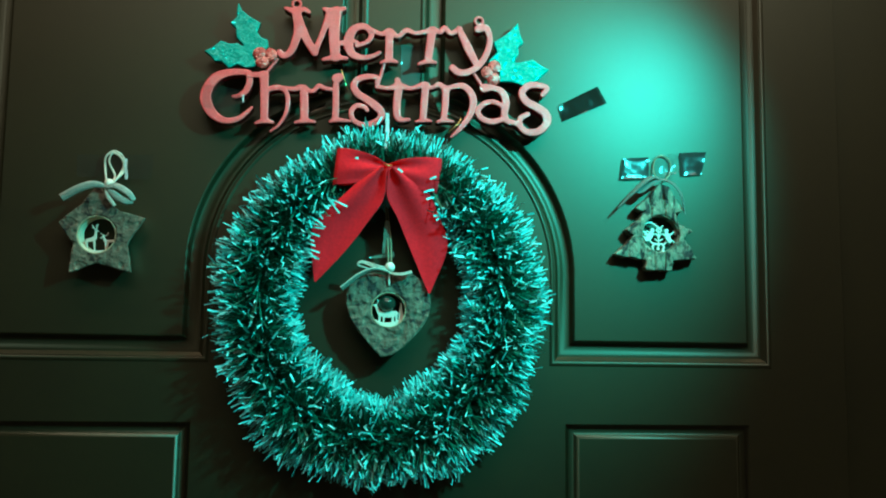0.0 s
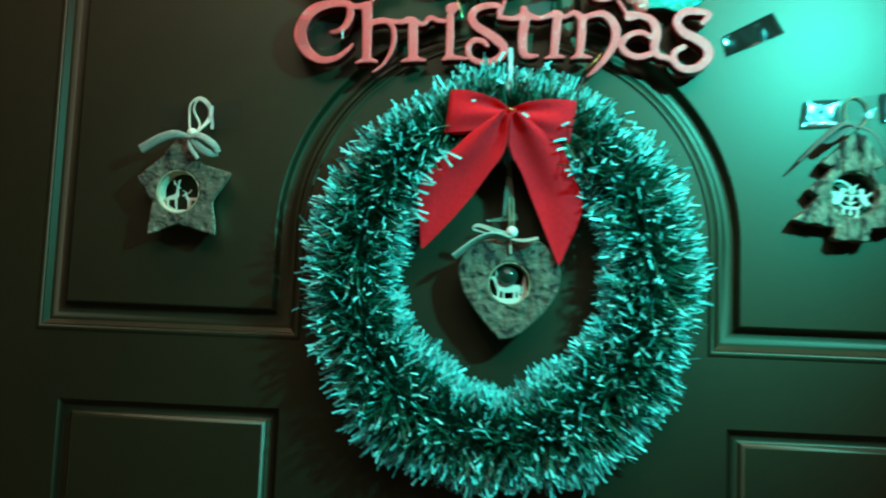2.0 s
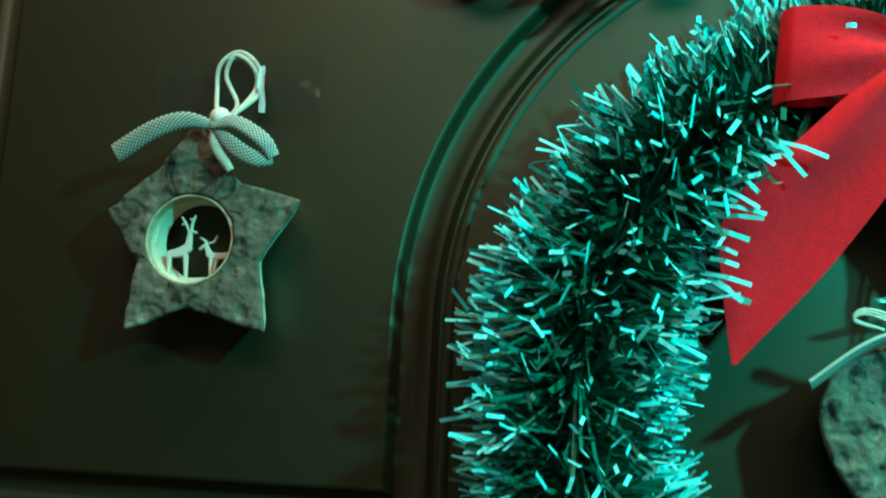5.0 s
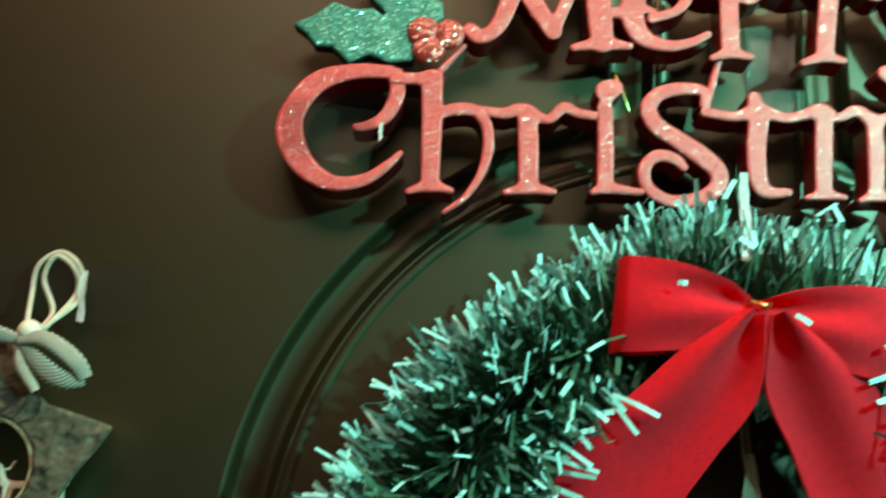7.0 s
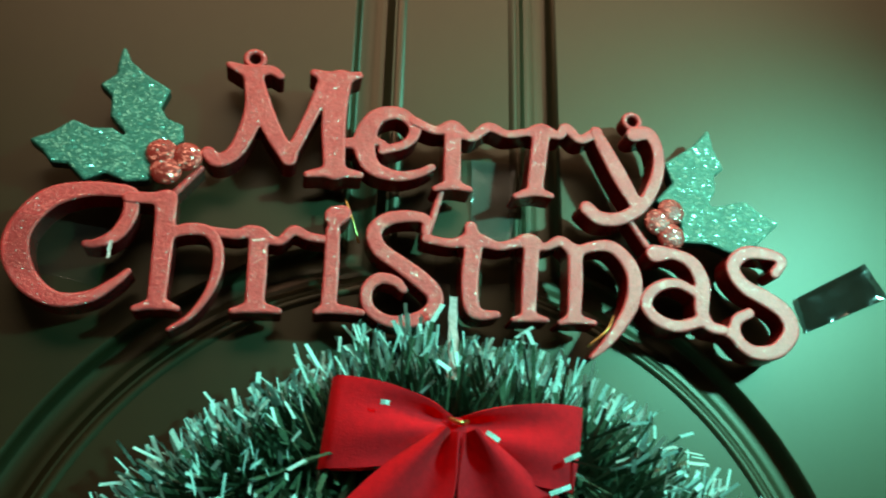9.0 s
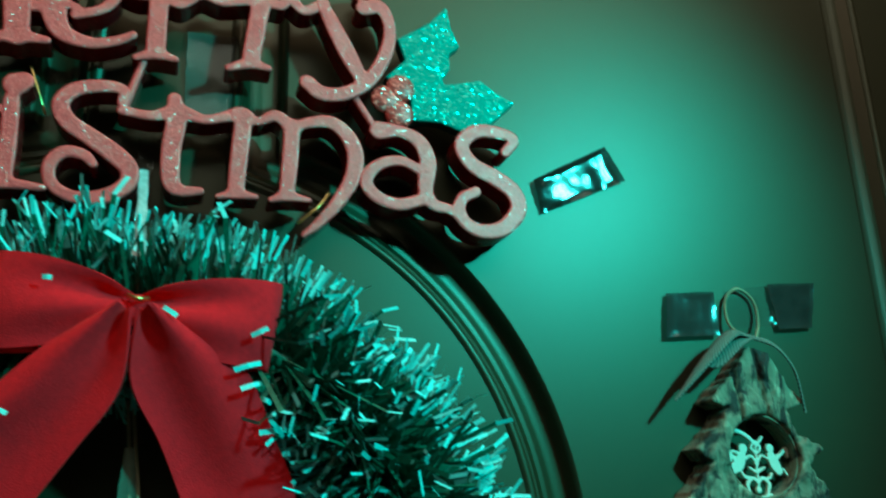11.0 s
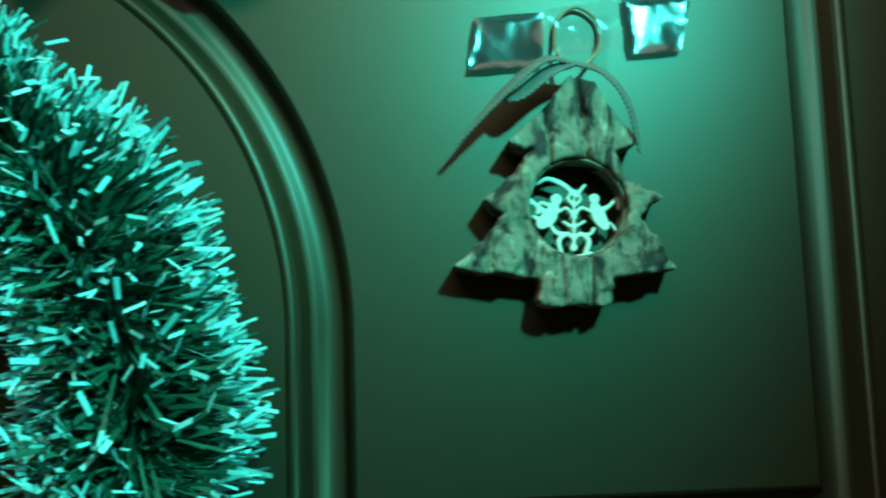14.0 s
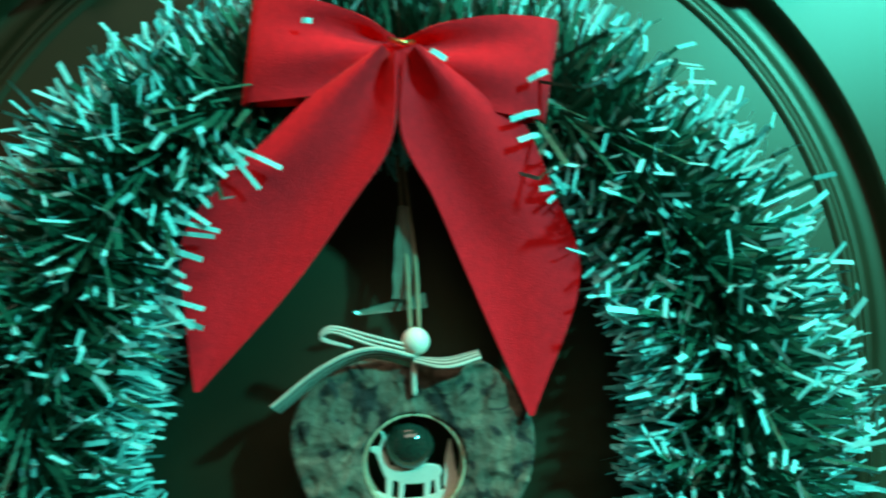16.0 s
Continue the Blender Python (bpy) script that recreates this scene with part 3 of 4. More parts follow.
for x, z, y in ((-0.0908, 1.6383, S0 + 0.001), (0.0880, 1.6305, S0 + 0.004)):
    keep(sign, slab("hanging_ring", lambda X, Z: np.maximum(d_disc(X, Z, x, z, 0.0052), -d_disc(X, Z, x, z, 0.0026)), (x - 0.007, x + 0.007, z - 0.007, z + 0.007), 0.0006, y, S1, [SIGN_FACE, SIGN_SIDE], sign))
for path in ([(-0.0465, -0.0130, 1.5760), (-0.0430, -0.0150, 1.5660), (-0.0395, -0.0130, 1.5560)], [(0.0710, -0.0200, 1.5300), (0.0660, -0.0240, 1.5220), (0.0580, -0.0220, 1.5150)]):
    keep(sign, tube("gold_thread", path, 0.0005, GOLD, sign, "thin gold thread"))
LEAF_L = [(-146.4, 135.8), (-147.4, 127.7), (-147.1, 122.5), (-152.9, 116.6), (-147.6, 111.6), (-146.7, 102.3), (-139.2, 94.6), (-141, 93), (-145.8, 96), (-153.9, 95.2), (-161.5, 98), (-168.6, 91.6), (-176.1, 87.4), (-170.7, 83.5), (-166.8, 78.7), (-160.4, 78.8), (-153.3, 72.2), (-145.8, 76.4), (-137.2, 73.2), (-128.2, 74.8), (-126.5, 85.1), (-117.2, 94.2), (-118, 100.9), (-124.7, 103.2), (-128.1, 108.5), (-125.3, 117.5), (-136, 123.5), (-143.4, 129.6)]
LEAF_R = [(126.6, 129.4), (118.7, 120.2), (103.2, 109.3), (106.6, 99.1), (97.5, 89.4), (108.6, 82), (109.2, 70.2), (121.8, 70.6), (133.1, 66.6), (145.6, 72), (157.8, 83.8), (149.2, 87.8), (142, 93.2), (132.2, 90.4), (124.4, 88.8), (123.1, 92), (127, 97.8), (126.9, 105.7), (132.2, 109.9), (128.2, 119.5)]
for leaf, berries, y in ((LEAF_L, ((-124.1, 86.6), (-121.6, 79.1), (-114.1, 86)), -0.0175), (LEAF_R, ((103.4, 83.9), (96.5, 78.1), (102.7, 71.6)), -0.0150)):
    pts = mm(leaf)
    b = (min(p[0] for p in pts) - 0.003, max(p[0] for p in pts) + 0.003, min(p[1] for p in pts) - 0.003, max(p[1] for p in pts) + 0.003)
    keep(sign, slab("holly_leaf", lambda X, Z: d_poly(X, Z, pts) - 0.0006, b, 0.0008, y, y + 0.006, [HOLLY, HOLLY_SIDE], sign, "green glittered holly sprig"))
    for q in mm(berries):
        keep(sign, ball("berry", (q[0], y - 0.0005, q[1]), 0.0066, BERRY, sign, "red glittered berry", 0.32))

# ---- the tinsel wreath ----
CX, CZ, RX, RZ = -0.0025, 1.3490, 0.1160, 0.1265
wreath = thing("wreath", (CX, -0.004, CZ), "round green tinsel wreath with frosted pale tips on the door", "wreath")
rng = random.Random(7)
BOW_SHAPES = [mm([(0, -20), (-30, -6), (-50, -12), (-52, -45), (-28, -45), (-3, -52)]), mm([(0, -20), (35, -12), (56, -14), (54, -50), (30, -47), (-3, -52)]),
              mm([(0, -30), (-30, -38), (-55, -60), (-68, -84), (-67, -134), (-34, -95)]), mm([(0, -30), (36, -44), (53, -66), (60, -96), (40, -144), (22, -100)])]


def under_bow(x, z):
    return min(float(d_poly(np.array([x]), np.array([z]), s)[0]) for s in BOW_SHAPES)


def strip_rows(count, a0, a1):
    """Foil strips standing out all round the garland: root, mid, end and the way across."""
    made = 0
    while made < count:
        a = rng.uniform(a0, a1)
        phi = rng.uniform(0, math.tau)
        out = Vector((math.cos(a), 0, math.sin(a)))
        tan = Vector((-math.sin(a), 0, math.cos(a)))
        ring = Vector((CX + RX * math.cos(a), -0.021, CZ + RZ * math.sin(a)))
        wob = 0.004 * math.sin(5 * a) + 0.003 * math.sin(11 * a + 1)
        c, s = math.cos(phi), math.sin(phi)
        if s > 0.2 and rng.random() < 0.62 * min(1, (s - 0.2) / 0.4):
            continue
        reach_plane = (0.040 if c > 0 else 0.0385) + (0.004 if a % math.tau > math.pi else -0.001)
        if a % math.tau < math.pi and c < 0:
            reach_plane -= 0.006 * math.sin(a)
        d = out * (c * (reach_plane + wob)) + Vector((0, -s * 0.034, 0)) + tan * rng.gauss(0, 0.009 + 0.006 * max(0, s))
        d *= rng.uniform(0.80, 1.10)
        root = ring + d * 0.10
        end = ring + d
        if end.y > -0.0025:
            end.y = -0.0025 - rng.random() * 0.002
        if end.y < -0.021 or (root + end).y * 0.5 < -0.020:
            u = under_bow(end.x, end.z)
            on_edge = u > -0.006 and end.z < 1.452 and (end.x < -0.033 or end.x > 0.037)
            if end.y < -0.034 and u < 0.011 and end.z > 1.445 and abs(end.x) < 0.062:
                continue
            if u < (0.006 if end.y < -0.034 else 0.002) and not (on_edge and rng.random() < (0.55 if end.x < 0 else 0.30)):
                continue
        bend = Vector((rng.gauss(0, 1), rng.gauss(0, 1), rng.gauss(0, 1) - 0.3)) * 0.0022
        if s > 0.3:
            end = end + Vector((rng.gauss(0, 0.0035), 0, rng.gauss(0, 0.0035)))
        mid = root + (end - root) * (rng.uniform(0.80, 0.92) if s > 0.3 else rng.uniform(0.62, 0.80)) + bend
        across = (end - root).cross(Vector((rng.gauss(0, 1), rng.gauss(0, 1), rng.gauss(0, 1)))).normalized() * rng.uniform(0.00052, 0.00098)
        made += 1
        yield root, mid, end, across


verts, faces, slots, under_verts, under_faces = [], [], [], [], []
for root, mid, end, across in strip_rows(10400, 0, math.tau):
    k = len(verts)
    verts += [tuple(root - across * 0.7), tuple(root + across * 0.7), tuple(mid - across), tuple(mid + across), tuple(end - across), tuple(end + across)]
    faces += [[k, k + 1, k + 3, k + 2], [k + 2, k + 3, k + 5, k + 4]]
    slots += [0, 1]
keep(wreath, tagged(mesh_object("tinsel", verts, faces, [FOIL, TIP], wreath, "shaggy dark green tinsel with pale frosted tips", slots), kind="stuff"))
for k in range(5200):
    a, phi = rng.uniform(0, math.tau), rng.uniform(0, math.tau)
    ring = Vector((CX + RX * math.cos(a), -0.021, CZ + RZ * math.sin(a)))
    d = Vector((math.cos(a) * math.cos(phi), -math.sin(phi) * 0.85, math.sin(a) * math.cos(phi))) + Vector((rng.gauss(0, 0.45), rng.gauss(0, 0.2), rng.gauss(0, 0.45)))
    p, q = ring + d * 0.004, ring + d.normalized() * rng.uniform(0.014, 0.027)
    if q.y > -0.003 or q.y < -0.046 or (q.y < -0.032 and under_bow(q.x, q.z) < 0.004):
        continue
    across = d.cross(Vector((rng.gauss(0, 1), rng.gauss(0, 1), rng.gauss(0, 1)))).normalized() * rng.uniform(0.0008, 0.0014)
    n = len(under_verts)
    under_verts += [tuple(p - across), tuple(p + across), tuple(q + across), tuple(q - across)]
    under_faces.append([n, n + 1, n + 2, n + 3])
keep(wreath, tagged(mesh_object("under_tinsel", under_verts, under_faces, [FOIL], wreath, "short dark green tinsel near the wire"), kind="stuff"))
for root, mid, end, across in strip_rows(238, -0.9, 1.2):
    v = [root - across * 0.7, root + across * 0.7, mid - across, mid + across, end - across, end + across]
    keep(wreath, mesh_object("tinsel_strip", [tuple(q) for q in v], [[0, 1, 3, 2], [2, 3, 5, 4]], [FOIL, TIP], wreath, slots=[0, 1]))
core = [(CX + RX * math.cos(a), -0.020, CZ + RZ * math.sin(a)) for a in (math.tau * k / 40 for k in range(41))]
keep(wreath, tube("core_wire", core, 0.0045, FOIL, wreath, n=2))

# ---- the red bow ----
bow = thing("ribbon_bow", (0.0, -0.040, 1.4765), "red felt ribbon bow with two pointed tails on the wreath", "bow")


def sheet(name, fn, nu, nv, thick):
    """A felt sheet from fn(u, v), with thickness."""
    verts, faces = [], []
    P = [[Vector(fn(i / nu, j / nv)) for j in range(nv + 1)] for i in range(nu + 1)]
    for off in (0, 1):
        for i in range(nu + 1):
            for j in range(nv + 1):
                a = P[min(i + 1, nu)][j] - P[max(i - 1, 0)][j]
                b = P[i][min(j + 1, nv)] - P[i][max(j - 1, 0)]
                n = a.cross(b)
                n = n.normalized() if n.length > 1e-12 else Vector((0, -1, 0))
                verts.append(tuple(P[i][j] + n * thick * (off - 0.5)))
    m = (nu + 1) * (nv + 1)
    idx = lambda i, j, o: o * m + i * (nv + 1) + j
    for i in range(nu):
        for j in range(nv):
            faces.append([idx(i, j, 0), idx(i, j + 1, 0), idx(i + 1, j + 1, 0), idx(i + 1, j, 0)])
            faces.append([idx(i, j, 1), idx(i + 1, j, 1), idx(i + 1, j + 1, 1), idx(i, j + 1, 1)])
    for i in range(nu):
        for j in (0, nv):
            f = [idx(i, j, 0), idx(i + 1, j, 0), idx(i + 1, j, 1), idx(i, j, 1)]
            faces.append(f if j == 0 else f[::-1])
    for j in range(nv):
        for i in (0, nu):
            f = [idx(i, j, 0), idx(i, j, 1), idx(i, j + 1, 1), idx(i, j + 1, 0)]
            faces.append(f if i == 0 else f[::-1])
    ob = mesh_object(name, verts, faces, [FELT], bow, smooth=[True] * len(faces))
    ob.data.set_sharp_from_angle(angle=radians(60))
    keep(bow, ob)
    return ob


def loop_sheet(side, top, bottom):
    """A bow loop: out along the front, round the fold and back behind."""
    tx, tz = top
    bx, bz = bottom

    def fn(u, v):
        w = 1 - abs(2 * u - 1) ** 1.15
        frontside = u < 0.5
        e = v * 2 - 1
        grow = w ** (0.9 * (1 - v) + 0.48 * v)
        x = (tx + (bx - tx) * v) * w
        z = 1.4765 + (tz + (bz - tz) * v - 1.4765) * grow + (0.0035 * e * -1) * (1 - grow)
        z += 0.002 * math.sin(math.pi * w) * (1 - 2 * v)
        puff = math.sin(math.pi * min(1, w * 0.98)) ** 0.7
        fold = 0.0048 * math.cos(3.2 * math.pi * v) * (1 - w) ** 1.3 * min(1, w * 5)
        y = -0.0455 - (0.0075 * puff + 0.003 * math.cos(e * 1.4) * w + fold if frontside else -0.002 - 0.003 * puff)
        return (x, y, z)
    sheet("loop", fn, 36, 14, 0.0011)


loop_sheet(-1, (-0.0470, 1.4940), (-0.0505, 1.4592))
loop_sheet(1, (0.0522, 1.4868), (0.0468, 1.4540))


def tail_sheet(inner, outer, wave):
    a = glide([(x / 1000, (1500 + z) / 1000) for x, z in inner], 12)
    b = glide([(x / 1000, (1500 + z) / 1000) for x, z in outer], 12)

    def at(s, u):
        q = u * (len(s) - 1)
        k = min(int(q), len(s) - 2)
        return s[k] + (s[k + 1] - s[k]) * (q - k)

    def fn(u, v):
        p = at(a, u) * (1 - v) + at(b, u) * v
        y = -0.0555 + 0.011 * (1 - (1 - min(1, u * 1.5)) ** 1.6) - 0.0030 * math.sin(math.pi * u * 1.3 + wave) - 0.0038 * math.cos(2.6 * math.pi * v + wave) * (1 - u) ** 1.2
        return (p[0], y, p[1])
    sheet("tail", fn, 40, 12, 0.0011)


tail_sheet([(-1, -27), (-3, -54), (-16, -74), (-36, -101), (-64, -132)], [(-7, -25), (-27, -39), (-43, -54), (-57, -66), (-69, -84), (-68.5, -106), (-65.5, -132)], 0.3)
tail_sheet([(1, -27), (0, -51), (11, -72), (21.5, -96), (41, -141)], [(7, -25), (35, -41), (50, -69), (58.5, -97), (42.5, -141)], 1.2)
keep(bow, tube("wire_tie", [(-0.003, -0.0500, 1.4795), (0.0005, -0.0535, 1.4775), (0.004, -0.0505, 1.4785)], 0.0009, GOLD, bow, "thin gold wire tie"))
bmk = bmesh.new()
bmesh.ops.create_uvsphere(bmk, u_segments=16, v_segments=10, radius=0.0055)
bmesh.ops.transform(bmk, matrix=Matrix.LocRotScale((0.0005, -0.0475, 1.4745), None, (0.85, 0.7, 1.1)), verts=bmk.verts)
for f in bmk.faces:
    f.smooth = True
keep(bow, part("knot", bmk, FELT, bow))

bow.location.y += 0.015
# foil strips of the wreath that lie over the tails' outer edges
for edge, count, sign, lean in (([(-46, -57), (-57, -66), (-69, -84), (-68.5, -106), (-68, -110)], 19, 1, -0.5), ([(38, -46), (45, -58), (50, -69), (56, -88)], 8, -1, 0.1)):
    line = glide(mm(edge), 12)
    for k in range(count):
        u = (k + rng.uniform(0, 0.9)) / count
        p = line[int(u * (len(line) - 1))]
        y = -0.0365 + 0.005 * u
        d = Vector((sign, 0, lean + rng.gauss(0, 0.45))).normalized()
        root = Vector((p[0], y + 0.001, p[1])) - d * rng.uniform(0.003, 0.008)
        end = Vector((p[0], y - rng.uniform(0.003, 0.006), p[1])) + d * (rng.uniform(0.000, 0.012) if sign > 0 else rng.uniform(-0.002, 0.006))
        mid = root + (end - root) * 0.5 + Vector((0, -0.0022, 0))
        across = d.cross(Vector((rng.gauss(0, 0.25), 1, rng.gauss(0, 0.25)))).normalized() * rng.uniform(0.0007, 0.0010)
        v = [root - across, root + across, mid - across, mid + across, end - across, end + across]
        keep(wreath, mesh_object("tinsel_strip", [tuple(q) for q in v], [[0, 1, 3, 2], [2, 3, 5, 4]], [FOIL, TIP], wreath, slots=[1, 1]))

# loose foil bits caught on the bow, and strips that hang in the gap between its tails
for x, y, z, turn, size in ((0.0426, -0.0432, 1.4660, 25, 3.2), (-0.0287, -0.0432, 1.4826, -5, 1.6), (0.0117, -0.0445, 1.4720, -35, 2.8)):
    a, r = radians(turn), size / 1000
    u, w = Vector((math.cos(a), -0.2, math.sin(a))) * r, Vector((-math.sin(a), 0, math.cos(a))) * 0.0009
    p = Vector((x, y, z))
    v = [p - u - w, p - u + w, p - w - Vector((0, 0.0005, 0)), p + w - Vector((0, 0.0005, 0)), p + u - w, p + u + w]
    keep(wreath, mesh_object("tinsel_strip", [tuple(q) for q in v], [[0, 1, 3, 2], [2, 3, 5, 4]], [FOIL, TIP], wreath, slots=[1, 1]))
for k in range(16):
    p = Vector((-0.0015 - 0.020 * k / 16 + rng.gauss(0, 0.001), -0.030 + 0.004 * rng.random(), 1.452 - 0.024 * k / 16))
    d = Vector((rng.gauss(-0.25, 0.35), -0.25, -1)).normalized() * rng.uniform(0.004, 0.009)
    across = d.cross(Vector((rng.gauss(0, 0.3), 1, 0))).normalized() * 0.0008
    v = [p - d - across, p - d + across, p - across, p + across, p + d * 0.6 - across, p + d * 0.6 + across]
    keep(wreath, mesh_object("tinsel_strip", [tuple(q) for q in v], [[0, 1, 3, 2], [2, 3, 5, 4]], [FOIL, TIP], wreath, slots=[1, 1]))

# ---- wooden ornaments ----


def bark_relief(seed, amount, stretch=1.0):
    def fn(x, z):
        p = Vector((x * 70 + seed, z * 70 / stretch, seed * 1.7))
        step = 0.5 + 0.5 * noise.noise(p) + 0.35 * noise.noise(p * 3.1) + 0.22 * noise.noise(p * 7.3)
        return amount * (step + 0.5 * (noise.noise(p * 1.7 + Vector((9, 2, 4))) > 0.12))
    return fn


def scroll(name, strokes, bounds, y0, y1, parent, label, clip=None):
    st = [mm(s) for s in strokes]

    def field(X, Z):
        d = np.full(X.shape, 1e9)
        for s in st:
            d = np.minimum(d, d_stroke(X, Z, s, 5))
        return np.maximum(d, clip(X, Z)) if clip is not None else d
    ob = slab(name, field, bounds, 0.00035, y0, y1, [CARD, CUT], parent, label, bevel=0.0002)
    keep(parent, ob)
    return ob


def cut_ring(parent, x, z, r, y0, y1, wood):
    """The sawn wall of the round hole; wood is a darker tone that holds the shade inside."""
    ob = slab("hole_rim", lambda X, Z: np.maximum(d_disc(X, Z, x, z, r), -d_disc(X, Z, x, z, r - 0.0009)), (x - r - 0.002, x + r + 0.002, z - r - 0.002, z + r + 0.002), 0.0006, y0, y1, [wood, wood], parent, "sawn wall of the hole, shade in its colour", bevel=0.0002)
    keep(parent, ob)


# star
star = thing("star_ornament", (-0.265, -0.004, 1.41), "bark-faced wooden star ornament with deer cut-out hanging on the door", "ornament", "wooden ornaments")
STAR = mm([(-267.5, -45), (-258, -60), (-248.5, -69.5), (-224.3, -76), (-239, -99.5), (-234.3, -126), (-266, -117.5), (-289.5, -127.2), (-287, -101), (-301, -81), (-281.5, -64)])
SH = (-0.267, 1.4083, 0.0178)
keep(star, slab("star_body", lambda X, Z: np.maximum(d_poly(X, Z, STAR) - 0.0008 + 0.0002 * np.sin(X * 300 + 3 * np.sin(Z * 220)), -d_disc(X, Z, *SH)), (-0.306, -0.220, 1.368, 1.460), 0.0008, -0.0195, -0.0055, [BARK, CUT], star, bevel=0.0010, relief=bark_relief(3, 0.0016), taper=0.86))
cut_ring(star, *SH, -0.0180, -0.0057, RIM_WOOD)
DEER = [[(-276.9, -96.7, 1.4), (-273.1, -95.9, 1.8), (-270.1, -94.2, 1.8)], [(-269.8, -93.7, 1.4), (-269.5, -89, 0.9), (-269.4, -87.6, 0.8), (-267.1, -87.8, 0.4)], [(-277.3, -97.7, 0.9), (-276.8, -105.5, 0.5)], [(-270.5, -97.4, 0.9), (-269.8, -105.4, 0.5)],
        [(-270.3, -86.9, 0.4), (-271.4, -84.8, 0.35), (-273.3, -81.9, 0.3)], [(-269, -86.6, 0.4), (-268.9, -84.3, 0.35), (-267.9, -81.2, 0.3)], [(-271.8, -84.4, 0.35), (-273.1, -84.9, 0.3)], [(-268.6, -83.3, 0.35), (-269.7, -82.4, 0.3)]]
FAWN = [[(-260.9, -96.4, 1.3), (-258, -97.1, 1.2), (-250.1, -96.5, 1.1)], [(-260.7, -96.8, 1.1), (-262.3, -93.4, 0.8), (-262.6, -92.8, 0.7), (-264.9, -94.5, 0.4)], [(-259.9, -98.4, 0.8), (-259.7, -106, 0.45)], [(-257.8, -98.4, 0.5), (-258.4, -103, 0.4)],
        [(-262.3, -91.9, 0.4), (-263.6, -90.7, 0.35), (-265, -90, 0.3)], [(-261.1, -92, 0.4), (-259.4, -91.5, 0.35), (-258.2, -89.1, 0.3)]]
GROUND = [[(-284.2, -100.3, 1.3), (-281.1, -105.2, 1.9), (-275, -108.3, 2.6), (-266.4, -108.9, 2.9), (-257.8, -107.3, 2)], [(-283, -83, 1.2), (-284, -92, 1.2)]]
scroll("deer_cutout", DEER + FAWN + GROUND, (-0.286, -0.248, 1.388, 1.428), -0.0120, -0.0105, star, "thin pale cut-out of two deer", lambda X, Z: d_disc(X, Z, SH[0], SH[1], SH[2] - 0.0004))
keep(star,
     ribbon("ribbon_tail", [(-0.2590, -0.0230, 1.4525), (-0.2700, -0.0250, 1.4540), (-0.2830, -0.0245, 1.4500), (-0.2990, -0.0210, 1.4415)], [0.004, 0.0065, 0.0070, 0.0074], RIBBON, star, "pale gingham ribbon", lean=0.3),
     ribbon("ribbon_loop", [(-0.2590, -0.0240, 1.4525), (-0.2490, -0.0260, 1.4530), (-0.2380, -0.0255, 1.4465), (-0.2340, -0.0225, 1.4405)], [0.004, 0.0055, 0.0060, 0.0050], RIBBON, star, lean=0.25),
     ribbon("ribbon_loop", [(-0.2345, -0.0215, 1.4400), (-0.2420, -0.0235, 1.4395), (-0.2500, -0.0240, 1.4440), (-0.2580, -0.0235, 1.4515)], [0.0050, 0.0065, 0.0070, 0.004], RIBBON, star, lean=0.25),
     ribbon("ribbon_end", [(-0.2585, -0.0225, 1.4515), (-0.2570, -0.0225, 1.4440), (-0.2510, -0.0215, 1.4350)], [0.004, 0.005, 0.003], PLAIN_RIBBON, star),
     tube("hanging_cord", [(-0.2600, -0.0180, 1.4560), (-0.2655, -0.0070, 1.4720), (-0.2660, -0.0050, 1.4840), (-0.2585, -0.0045, 1.4900), (-0.2500, -0.0045, 1.4840), (-0.2475, -0.0060, 1.4720), (-0.2550, -0.0180, 1.4570)], 0.0010, CORD, star, "white hanging cord"),
     tube("hanging_cord", [(-0.2560, -0.0180, 1.4560), (-0.2560, -0.0080, 1.4660), (-0.2625, -0.0060, 1.4790), (-0.2595, -0.0055, 1.4880), (-0.2515, -0.0055, 1.4830), (-0.2495, -0.0060, 1.4730), (-0.2540, -0.0180, 1.4570)], 0.0010, CORD, star),
     ball("bead", (-0.2570, -0.0215, 1.4560), 0.0042, BEAD, star, "cream wooden bead"))

# heart
heart = thing("heart_ornament", (0.003, -0.004, 1.34), "bark-faced wooden heart ornament hanging inside the wreath", "ornament", "wooden ornaments")
RIM = [(4, -127), (12, -123.5), (24, -123.5), (35, -131), (42, -144), (41.5, -159), (33, -175), (18, -190.5), (5, -200)]
RIM_B = [(-2, -200), (-14, -187), (-27, -171), (-34, -155), (-34.5, -143), (-28, -130.5), (-17, -123.5), (-6, -124), (4, -127)]
HEART = [tuple(q) for q in glide(mm(RIM), 5)[:-1] + glide(mm(RIM_B), 5)[:-1]]
HH = (0.0040, 1.3432, 0.0166)
keep(heart, slab("heart_body", lambda X, Z: np.maximum(d_poly(X, Z, HEART) - 0.001, -d_disc(X, Z, *HH)), (-0.045, 0.052, 1.290, 1.390), 0.0008, -0.0250, -0.0110, [BARK, CUT], heart, bevel=0.0012, relief=bark_relief(11, 0.0020), taper=0.92))
cut_ring(heart, *HH, -0.0232, -0.0112, RIM_WOOD)
